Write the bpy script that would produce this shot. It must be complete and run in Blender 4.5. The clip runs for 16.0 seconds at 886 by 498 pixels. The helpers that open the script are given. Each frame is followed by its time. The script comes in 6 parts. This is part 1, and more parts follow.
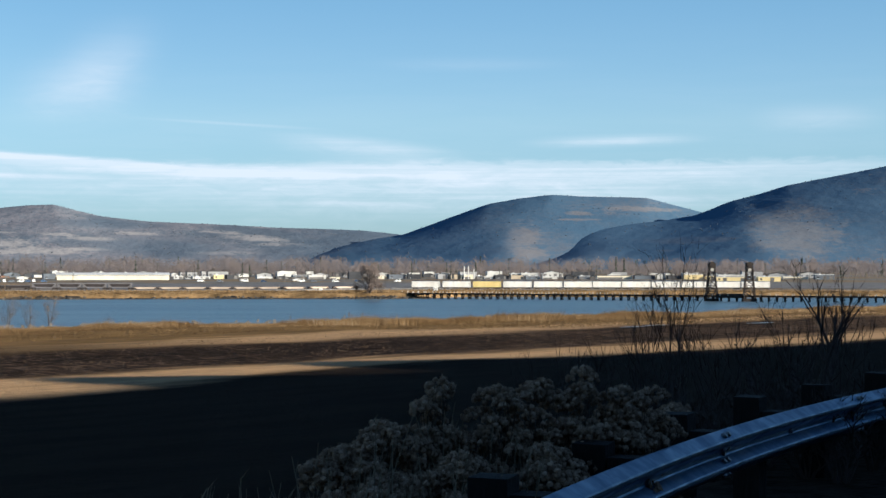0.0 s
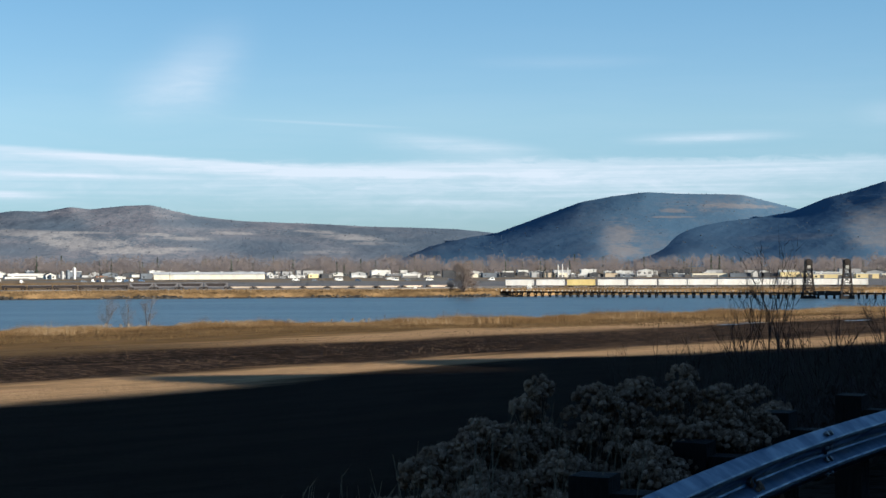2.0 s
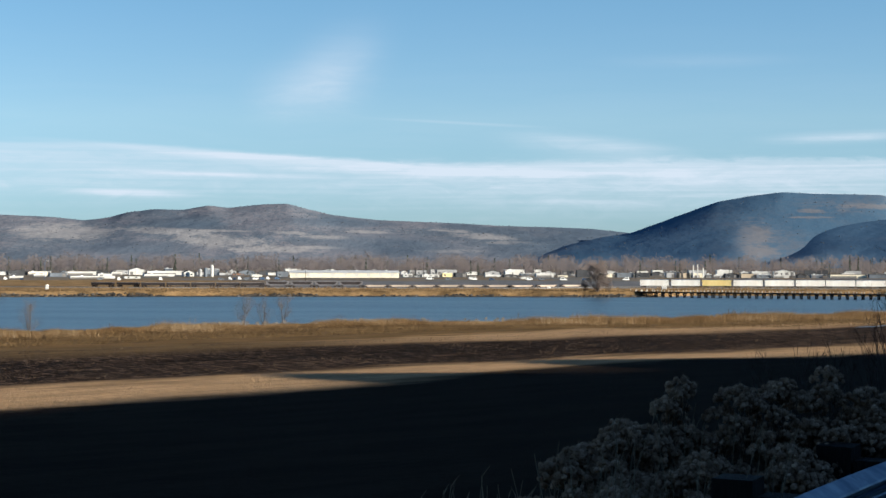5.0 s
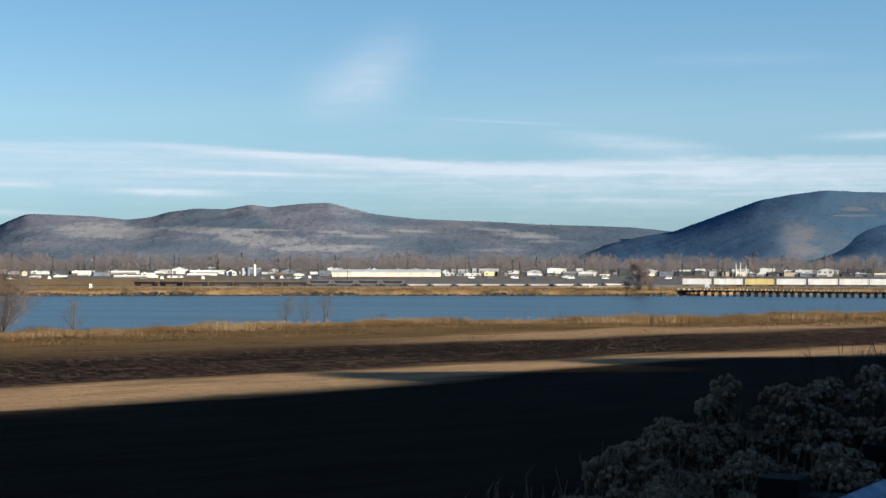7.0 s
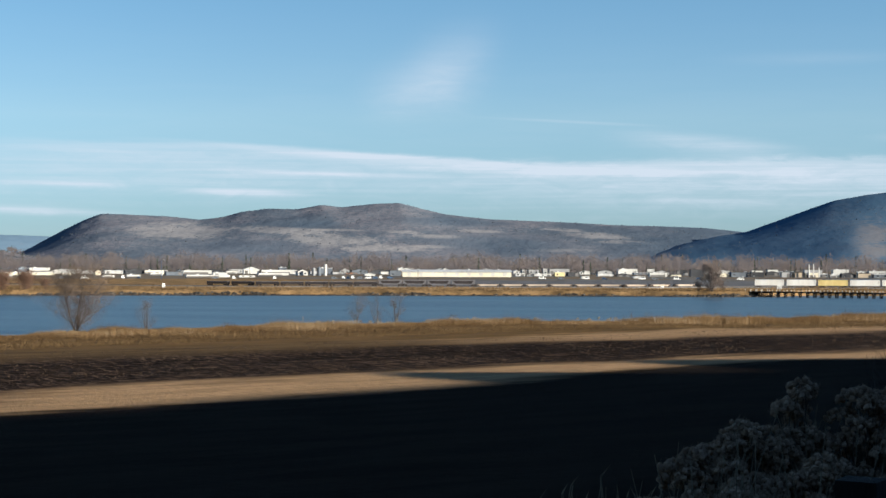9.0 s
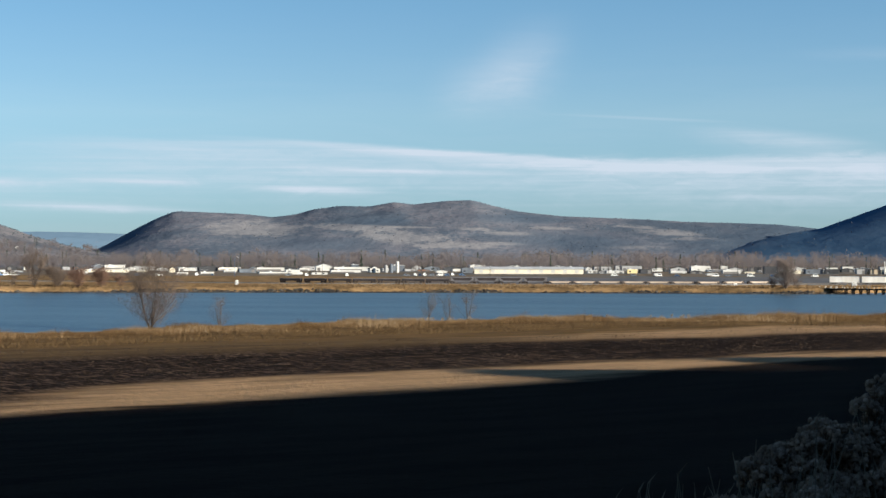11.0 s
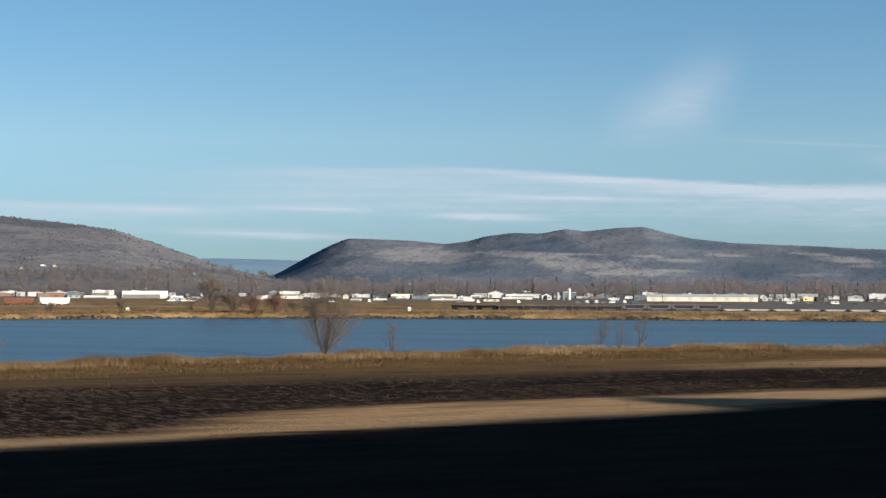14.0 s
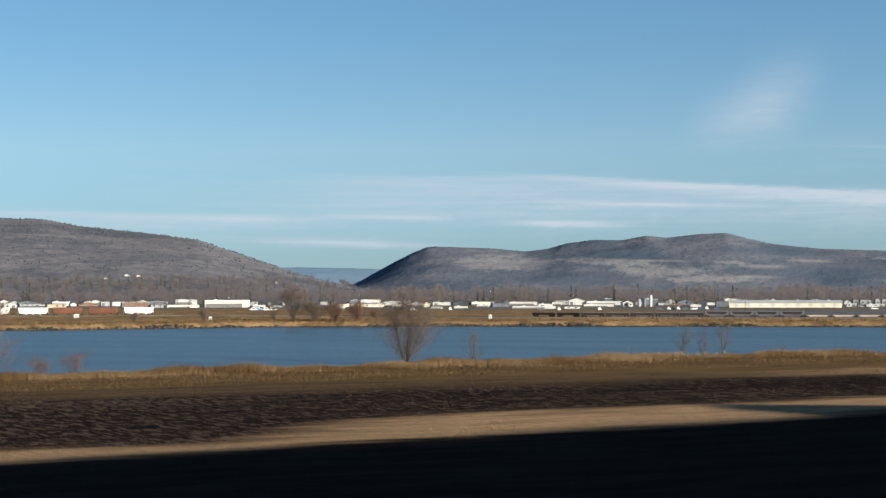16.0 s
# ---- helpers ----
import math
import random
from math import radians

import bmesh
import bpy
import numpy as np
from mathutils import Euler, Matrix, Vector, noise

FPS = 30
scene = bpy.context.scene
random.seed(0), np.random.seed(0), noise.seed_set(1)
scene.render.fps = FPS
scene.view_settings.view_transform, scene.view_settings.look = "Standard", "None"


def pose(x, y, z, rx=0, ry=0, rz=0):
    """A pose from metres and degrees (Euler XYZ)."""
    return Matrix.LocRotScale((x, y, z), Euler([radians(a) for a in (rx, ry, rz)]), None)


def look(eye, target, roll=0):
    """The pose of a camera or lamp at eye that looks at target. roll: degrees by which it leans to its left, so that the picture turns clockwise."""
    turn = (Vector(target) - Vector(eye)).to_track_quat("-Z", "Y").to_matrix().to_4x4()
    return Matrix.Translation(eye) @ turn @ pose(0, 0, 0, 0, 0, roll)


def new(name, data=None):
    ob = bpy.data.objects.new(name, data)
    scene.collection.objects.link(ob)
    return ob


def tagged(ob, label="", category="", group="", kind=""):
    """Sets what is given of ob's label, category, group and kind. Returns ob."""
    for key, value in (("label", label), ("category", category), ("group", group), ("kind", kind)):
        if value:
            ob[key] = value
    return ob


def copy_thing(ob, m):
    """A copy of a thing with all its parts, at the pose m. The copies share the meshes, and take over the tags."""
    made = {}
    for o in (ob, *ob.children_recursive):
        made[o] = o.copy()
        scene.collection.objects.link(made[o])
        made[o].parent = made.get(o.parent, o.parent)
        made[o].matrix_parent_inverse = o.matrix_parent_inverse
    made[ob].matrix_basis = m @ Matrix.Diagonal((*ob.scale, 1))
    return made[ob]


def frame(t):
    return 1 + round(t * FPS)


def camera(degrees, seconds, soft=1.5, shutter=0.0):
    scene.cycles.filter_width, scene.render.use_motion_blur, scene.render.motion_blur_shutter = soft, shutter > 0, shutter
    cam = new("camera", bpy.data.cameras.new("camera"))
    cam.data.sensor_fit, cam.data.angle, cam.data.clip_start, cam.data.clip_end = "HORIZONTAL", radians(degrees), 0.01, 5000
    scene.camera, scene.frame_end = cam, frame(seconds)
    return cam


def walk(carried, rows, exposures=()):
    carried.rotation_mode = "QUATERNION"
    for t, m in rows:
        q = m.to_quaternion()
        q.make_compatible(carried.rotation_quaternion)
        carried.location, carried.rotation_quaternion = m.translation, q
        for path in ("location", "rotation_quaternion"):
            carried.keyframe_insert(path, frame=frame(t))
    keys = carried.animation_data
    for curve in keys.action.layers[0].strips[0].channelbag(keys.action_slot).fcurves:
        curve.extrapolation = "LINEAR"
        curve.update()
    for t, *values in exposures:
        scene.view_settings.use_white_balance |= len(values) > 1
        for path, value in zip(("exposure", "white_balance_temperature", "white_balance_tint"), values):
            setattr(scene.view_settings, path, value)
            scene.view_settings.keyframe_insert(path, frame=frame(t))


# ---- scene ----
# ---- camera and its walk ----
FIELD = 28.0
EYE_Z = 17.8          # metres above the lake; the lake is z = 0
ARM = 0.55            # the camera swings at arm's length round the one who holds it
# seconds, yaw (left is plus), pitch, roll
TURNS = [
    (0.0, -4.759, 0.470, 0.052),
    (0.5, -4.276, 0.150, -0.022),
    (1.0, -3.515, 0.152, -0.093),
    (1.5, -2.651, 0.394, -0.098),
    (2.0, -1.739, 0.422, -0.196),
    (2.5, -1.014, 0.428, -0.041),
    (3.0, -0.824, 0.391, -0.001),
    (3.5, -0.006, 0.467, -0.001),
    (4.0, 0.603, 0.716, -0.008),
    (4.5, 1.455, 0.666, -0.035),
    (5.0, 2.576, 0.404, 0.118),
    (6.2, 3.600, 0.390, 0.050),
    (7.5, 4.401, 0.359, 0.030),
    (8.0, 5.125, 0.520, -0.003),
    (8.5, 5.643, 0.420, 0.139),
    (9.7, 7.050, 0.340, 0.140),
    (11.0, 8.515, 0.270, 0.132),
    (11.5, 8.965, 0.571, -0.164),
    (12.0, 8.822, 0.678, -0.379),
    (12.5, 10.662, 0.914, -0.263),
    (13.0, 11.822, 0.857, 0.094),
    (13.5, 13.168, 1.074, 0.412),
    (14.0, 14.047, 1.123, 0.253),
    (14.5, 14.833, 1.106, 0.068),
    (15.0, 15.335, 0.900, 0.068),
    (15.5, 15.666, 1.320, 0.121),
    (16.0, 16.641, 1.369, -0.095),
]


def stand(yaw, pitch, roll):
    y = radians(yaw)
    turn = pose(0, 0, 0, 0, 0, yaw) @ pose(0, 0, 0, 90 + pitch) @ pose(0, 0, 0, 0, 0, roll)
    return Matrix.Translation((-ARM * math.sin(y), ARM * math.cos(y), EYE_Z)) @ turn


cam = camera(FIELD, 16.0, soft=1.5)
walk(cam, [(t, stand(yaw, pitch, roll)) for t, yaw, pitch, roll in TURNS], [(0.0, 1.50, 5500, 4), (2.0, 1.45, 5500, 4), (5.0, 1.36, 5500, 4), (8.0, 1.31, 5500, 4), (12.0, 1.17, 5500, 4), (16.0, 1.06, 5500, 4)])

# ---- world, sun ----
SUN_BEARING, SUN_HEIGHT = 115.0, 14.0      # degrees clockwise from +y, degrees above the horizon
TO_SUN = Vector((math.sin(radians(SUN_BEARING)) * math.cos(radians(SUN_HEIGHT)),
                 math.cos(radians(SUN_BEARING)) * math.cos(radians(SUN_HEIGHT)), math.sin(radians(SUN_HEIGHT))))
sun_data = bpy.data.lights.new("sun", "SUN")
sun_data.energy, sun_data.angle, sun_data.color = 5.0, radians(0.5), (1.0, 0.82, 0.60)
sun = new("sun", sun_data)
sun.matrix_world = look(TO_SUN * 100, (0, 0, 0))


class Nodes:
    """Short spelling for a node tree."""

    def __init__(self, tree):
        self.tree = tree
        tree.nodes.clear()

    def add(self, kind):
        return self.tree.nodes.new(kind)

    def put(self, socket, value):
        if hasattr(value, "is_output"):
            self.tree.links.new(value, socket)
        elif value is not None:
            socket.default_value = value

    def math(self, op, a, b=None, c=None, clamp=False):
        node = self.add("ShaderNodeMath")
        node.operation, node.use_clamp = op, clamp
        for socket, value in zip(node.inputs, (a, b, c)):
            self.put(socket, value)
        return node.outputs[0]

    def noise(self, vector, scale, detail=4.0, rough=0.55, warp=0.0):
        node = self.add("ShaderNodeTexNoise")
        for key, value in (("Vector", vector), ("Scale", scale), ("Detail", detail), ("Roughness", rough), ("Distortion", warp)):
            self.put(node.inputs[key], value)
        return node.outputs["Fac"]

    def step(self, value, low, high, to_low=0.0, to_high=1.0):
        node = self.add("ShaderNodeMapRange")
        node.interpolation_type = "SMOOTHSTEP"
        for socket, v in zip(node.inputs, (value, low, high, to_low, to_high)):
            self.put(socket, v)
        return node.outputs[0]

    def mix(self, fac, a, b):
        node = self.add("ShaderNodeMix")
        node.data_type = "RGBA"
        self.put(node.inputs["Factor"], fac)
        for key, value in (("A", a), ("B", b)):
            socket = [s for s in node.inputs if s.name == key and s.type == "RGBA"][0]
            self.put(socket, (*value, 1.0) if isinstance(value, tuple) and len(value) == 3 else value)
        return [s for s in node.outputs if s.type == "RGBA"][0]

    def scaled(self, vector, x, y, z):
        node = self.add("ShaderNodeVectorMath")
        node.operation = "MULTIPLY"
        self.put(node.inputs[0], vector)
        node.inputs[1].default_value = (x, y, z)
        return node.outputs[0]


def make_sky():
    world = bpy.data.worlds.new("sky")
    scene.world = world
    world.use_nodes = True
    n = Nodes(world.node_tree)
    sky = n.add("ShaderNodeTexSky")
    sky.sky_type, sky.sun_disc = "NISHITA", False
    sky.sun_elevation, sky.sun_rotation = radians(SUN_HEIGHT), radians(SUN_BEARING)
    sky.altitude, sky.air_density, sky.dust_density, sky.ozone_density = 1250, 1.0, 0.0, 3.0
    way = n.add("ShaderNodeTexCoord").outputs["Generated"]
    split = n.add("ShaderNodeSeparateXYZ")
    n.put(split.inputs[0], way)
    x, y, z = split.outputs
    bearing = n.math("MULTIPLY", n.math("ARCTAN2", x, y), 57.2958)
    height = n.math("MULTIPLY", n.math("ARCSINE", z), 57.2958)
    place = n.add("ShaderNodeCombineXYZ")
    n.put(place.inputs[0], bearing), n.put(place.inputs[1], height)
    streak = n.noise(n.scaled(place.outputs[0], 0.16, 1.6, 1.0), 1.0, 6.0, 0.6, 0.5)
    fine = n.noise(n.scaled(place.outputs[0], 0.5, 2.2, 1.0), 1.3, 6.0, 0.65, 0.8)
    wobble = n.math("MULTIPLY_ADD", fine, 0.5, -0.25)
    total = None

    def puff(b, h, wide, tall, strength, slope=0.0, edge=None):
        """A soft cloud at bearing b and height h, in degrees; edge: how soft its upper rim is."""
        nonlocal total
        db = n.math("SUBTRACT", bearing, b)
        dh = n.math("SUBTRACT", n.math("SUBTRACT", n.math("ADD", height, n.math("MULTIPLY", wobble, tall * 1.2)), h), n.math("MULTIPLY", db, slope))
        if edge:
            up = n.math("DIVIDE", n.math("MAXIMUM", dh, 0.0), edge)
            down = n.math("DIVIDE", n.math("MINIMUM", dh, 0.0), tall)
            e = n.math("ADD", n.math("POWER", up, 2.0), n.math("POWER", n.math("ABSOLUTE", down), 2.0))
        else:
            e = n.math("POWER", n.math("ABSOLUTE", n.math("DIVIDE", dh, tall)), 2.0)
        r = n.math("ADD", n.math("POWER", n.math("ABSOLUTE", n.math("DIVIDE", db, wide)), 2.5), e)
        g = n.math("MULTIPLY", n.math("EXPONENT", n.math("MULTIPLY", r, -1.0)), strength)
        total = g if total is None else n.math("ADD", total, g)

    puff(-8.5, 3.36, 5.0, 0.20, 1.05, -0.065, 0.10)      # the long bright streak and its ends
    puff(-16.8, 3.62, 4.2, 0.34, 0.42, -0.02, 0.12)
    puff(-1.6, 2.96, 3.0, 0.24, 0.62, -0.02, 0.14)
    puff(-10.0, 2.78, 3.2, 0.10, 0.50, -0.033)
    puff(-8.0, 3.10, 14.0, 1.20, 0.44, -0.025, 0.16)      # the thin veil under it
    puff(9.0, 3.12, 11.0, 1.15, 0.70, 0.0, 0.17)
    puff(4.0, 3.02, 4.5, 0.22, 0.20, 0.0, 0.14)
    puff(2.4, 1.90, 2.4, 0.09, 0.30, -0.01)
    puff(10.0, 2.2, 5.0, 0.12, 0.16, -0.02)
    puff(-18.5, 2.40, 1.8, 0.10, 0.70, -0.02)
    puff(-12.6, 2.16, 1.7, 0.11, 0.70, -0.02)
    puff(-23.2, 2.35, 2.0, 0.12, 0.65, 0.0)
    puff(-19.8, 1.56, 2.5, 0.12, 0.70, -0.03)
    puff(-28.0, 2.42, 5.0, 0.26, 0.55, -0.02, 0.15)
    puff(-26.0, 1.9, 8.0, 0.5, 0.22)
    puff(-18.0, 2.7, 6.0, 0.5, 0.22)
    puff(2.3, 3.78, 2.4, 0.42, 0.48, -0.10, 0.22)
    puff(-2.0, 4.46, 2.4, 0.05, 0.22, -0.05)
    puff(10.3, 3.94, 2.1, 0.15, 0.60, 0.02)
    puff(16.6, 4.6, 1.6, 0.36, 0.26)
    puff(-6.9, 5.45, 1.55, 0.80, 0.36, 0.10)
    puff(-5.9, 6.5, 1.25, 0.85, 0.24, 0.25)
    puff(5.6, 6.4, 2.6, 0.20, 0.10)
    cover = n.math("MULTIPLY", total, n.step(streak, 0.2, 0.75, 0.72, 1.14))
    thread = n.noise(n.scaled(place.outputs[0], 0.10, 5.5, 1.0), 1.0, 5.0, 0.6, 0.3)
    cover = n.math("MULTIPLY", cover, n.math("ADD", n.step(thread, 0.32, 0.68, 0.70, 1.16), n.math("MULTIPLY", n.step(height, 4.2, 5.0), n.step(thread, 0.32, 0.68, 0.30, -0.16))))
    cover = n.math("MULTIPLY", cover, n.step(fine, 0.2, 0.8, 0.75, 1.15), None, True)
    veil = n.math("MULTIPLY", n.step(height, 9.0, 0.0, 0.0, 0.07), n.step(streak, 0.35, 0.7))
    # winter air over the basin: less green glow at the rim, paler overhead
    air = n.add("ShaderNodeValToRGB")
    stops = air.color_ramp.elements
    for k, (at, tint) in enumerate(((0.05, (0.31, 0.365, 0.47)), (0.20, (0.43, 0.455, 0.50)), (0.38, (0.62, 0.555, 0.52)), (0.70, (0.59, 0.565, 0.52)))):
        e = stops[k] if k < 2 else stops.new(at)
        e.position, e.color = at, (*tint, 1.0)
    n.put(air.inputs[0], n.math("DIVIDE", height, 12.0, None, True))
    clear = n.add("ShaderNodeVectorMath")
    clear.operation = "MULTIPLY"
    n.put(clear.inputs[0], sky.outputs[0]), n.put(clear.inputs[1], air.outputs[0])
    even = n.add("ShaderNodeVectorMath")
    even.operation = "SCALE"
    n.put(even.inputs[0], clear.outputs[0]), n.put(even.inputs["Scale"], n.step(bearing, -14, 16, 1.98, 2.24))
    cover = n.math("MAXIMUM", n.math("MINIMUM", cover, 0.92), veil)
    colour = n.mix(cover, even.outputs[0], (7.5, 7.3, 7.3))
    back = n.add("ShaderNodeBackground")
    n.put(back.inputs[0], colour)
    back.inputs[1].default_value = 0.043
    out = n.add("ShaderNodeOutputWorld")
    n.tree.links.new(back.outputs[0], out.inputs[0])


make_sky()

# ---- materials ----
def plain(name, colour, other=None, rough=0.8, metal=0.0, scale=1.0, bump=0.0, fine=8.0, vary=0.0, stretch=(1, 1, 1)):
    """A surface of two colours mixed by a coarse and a fine noise in metres, with relief; vary: how far objects differ."""
    m = bpy.data.materials.new(name)
    m.use_nodes = True
    n = Nodes(m.node_tree)
    place = n.scaled(n.add("ShaderNodeTexCoord").outputs["Object"], *stretch)
    coarse, grain = n.noise(place, scale, 3.0), n.noise(place, scale * fine, 4.0, 0.65)
    other = other or tuple(c * 0.72 for c in colour)
    fac = n.step(n.math("ADD", n.math("MULTIPLY", coarse, 0.6), n.math("MULTIPLY", grain, 0.4)), 0.36, 0.64)
    tint = n.mix(fac, colour, other)
    if vary:
        info = n.add("ShaderNodeObjectInfo").outputs["Random"]
        tint = n.mix(n.math("MULTIPLY", info, vary), tint, tuple(c * 0.45 for c in other))
    b = n.add("ShaderNodeBsdfPrincipled")
    n.put(b.inputs["Base Color"], tint)
    n.put(b.inputs["Roughness"], n.step(grain, 0.3, 0.7, max(rough - 0.1, 0.02), min(rough + 0.1, 1.0)))
    b.inputs["Metallic"].default_value = metal
    b.inputs["Specular IOR Level"].default_value = 0.5 if rough < 0.7 else 0.2
    if bump:
        lift = n.add("ShaderNodeBump")
        lift.inputs["Distance"].default_value = bump
        n.put(lift.inputs["Height"], grain)
        n.put(b.inputs["Normal"], lift.outputs[0])
    out = n.add("ShaderNodeOutputMaterial")
    n.tree.links.new(b.outputs[0], out.inputs[0])
    return m


def island_mix(name, colours, rough=0.9, own=0.6):
    """Loose blades and clumps: each island takes a colour of its own between the given ones."""
    m = bpy.data.materials.new(name)
    m.use_nodes = True
    n = Nodes(m.node_tree)
    ramp = n.add("ShaderNodeValToRGB")
    while len(ramp.color_ramp.elements) < len(colours):
        ramp.color_ramp.elements.new(0.5)
    for i, c in enumerate(colours):
        ramp.color_ramp.elements[i].position = i / (len(colours) - 1)
        ramp.color_ramp.elements[i].color = (*c, 1)
    place = n.add("ShaderNodeTexCoord").outputs["Object"]
    patch = n.noise(place, 0.045, 3.0)
    pick = n.math("ADD", n.math("MULTIPLY", n.add("ShaderNodeNewGeometry").outputs["Random Per Island"], own), n.step(patch, 0.3, 0.7, -0.1, 1.1 - own))
    n.put(ramp.inputs[0], pick)
    b = n.add("ShaderNodeBsdfPrincipled")
    n.put(b.inputs["Base Color"], ramp.outputs[0])
    b.inputs["Roughness"].default_value = rough
    b.inputs["Specular IOR Level"].default_value = 0.1
    out = n.add("ShaderNodeOutputMaterial")
    n.tree.links.new(b.outputs[0], out.inputs[0])
    return m


# ---- the lie of the land ----
ALONG = (0.72, 0.69)      # the lake's near shore runs this way
ACROSS = (-0.69, 0.72)    # from the road towards the lake
SHORE_A = [-800, 0, 91, 177, 250, 300, 345, 380, 490, 700, 2500]
SHORE_V = [340, 352, 357, 367, 380, 376, 350, 340, 331, 325, 320]
CREST_V = -175.0
CREST_A = [-600, 100, 180, 223, 246, 290, 297, 301, 308, 315, 322, 334, 353, 357, 366, 380, 398, 430, 520, 1000]
CREST_Z = [90, 91, 93, 94, 96, 97, 97, 104.8, 101.5, 98.8, 97.2, 96, 95.5, 106, 102.6, 99.4, 97.8, 96.5, 96, 92]      # the crest of the slope above the road


def smooth(x, low, high):
    t = np.clip((x - low) / (high - low), 0, 1)
    return t * t * (3 - 2 * t)


def ripple(x, y, size, seed=0.0):
    """Cheap rolling noise, about -1 to 1."""
    x, y = x / size + seed, y / size - seed * 1.7
    return (np.sin(x * 1.0 + 1.3 * np.sin(y * 0.7 + seed)) + np.sin(y * 1.3 + 1.1 * np.sin(x * 0.9)) + np.sin((x + y) * 2.3 + 2 * np.sin(x * 0.5 - y)) * 0.6
            + np.sin((x - y) * 4.1 + 1.7) * 0.35) / 2.6


def far_shore(b):
    return np.interp(b, [-60, -29, -22, 3, 4.2, 5.5, 40], [800, 838, 893, 893, 905, 948, 960])


def land(x, y):
    """Height of the ground, in metres over the lake."""
    x, y = np.asarray(x, float), np.asarray(y, float)
    v, a = x * ACROSS[0] + y * ACROSS[1], x * ALONG[0] + y * ALONG[1]
    s = -0.878 * (x - 1.19) + 0.479 * (y - 8.8)
    d, b = np.hypot(x, y), np.degrees(np.arctan2(x, y))
    shore = np.interp(a, SHORE_A, SHORE_V)
    field = 1.0 + 0.25 * ripple(x, y, 22) * smooth(v, 60, 150)
    z = np.maximum(field, 16.0 - np.clip(s - 1.2, 0, None) / 2.3 + 0.10 * ripple(x, y, 1.7) * smooth(s, 0.6, 2))
    z = np.where(s < 0.4, 16.0, z)
    hill = 16 + (np.interp(a, CREST_A, CREST_Z) - 16) * smooth(-v, 8, -CREST_V) + 0.6 * ripple(a, v * 0.2, 26, 3.0) * smooth(-v, 60, 160)
    z = np.where((v < -8) & (s < 0.4), hill, z)
    z = z + (-1.6 - z) * smooth(v, shore - 3, shore + 12)
    bank = 3.0 + (d - 1000) * 0.0022 + 0.2 * ripple(x, y, 30)
    edge = far_shore(b) + 3 * ripple(x, y, 14)
    far = smooth(d, edge, edge + 14) * (y > 200)
    return np.where(far > 0, -1.6 + (bank + 1.6) * far, z)


def ground_z(x, y):
    return float(land(x, y))


def spot(bearing, distance):
    """The place at that bearing (degrees clockwise from +y) and distance."""
    return distance * math.sin(radians(bearing)), distance * math.cos(radians(bearing))


def link(name, verts, faces, material, parent=None, smoothed=False):
    me = bpy.data.meshes.new(name)
    me.from_pydata(verts, [], faces)
    me.materials.append(material)
    if smoothed:
        me.shade_smooth()
    ob = new(name, me)
    ob.parent = parent
    return ob


def sheet(name, x, y, z, material, smoothed=True):
    """A grid of points as one surface."""
    rows, cols = x.shape
    verts = np.stack([x, y, z], -1).reshape(-1, 3)
    i = (np.arange(rows - 1)[:, None] * cols + np.arange(cols - 1)[None]).ravel()
    faces = np.stack([i, i + 1, i + cols + 1, i + cols], -1)
    return link(name, verts.tolist(), faces.tolist(), material, None, smoothed)


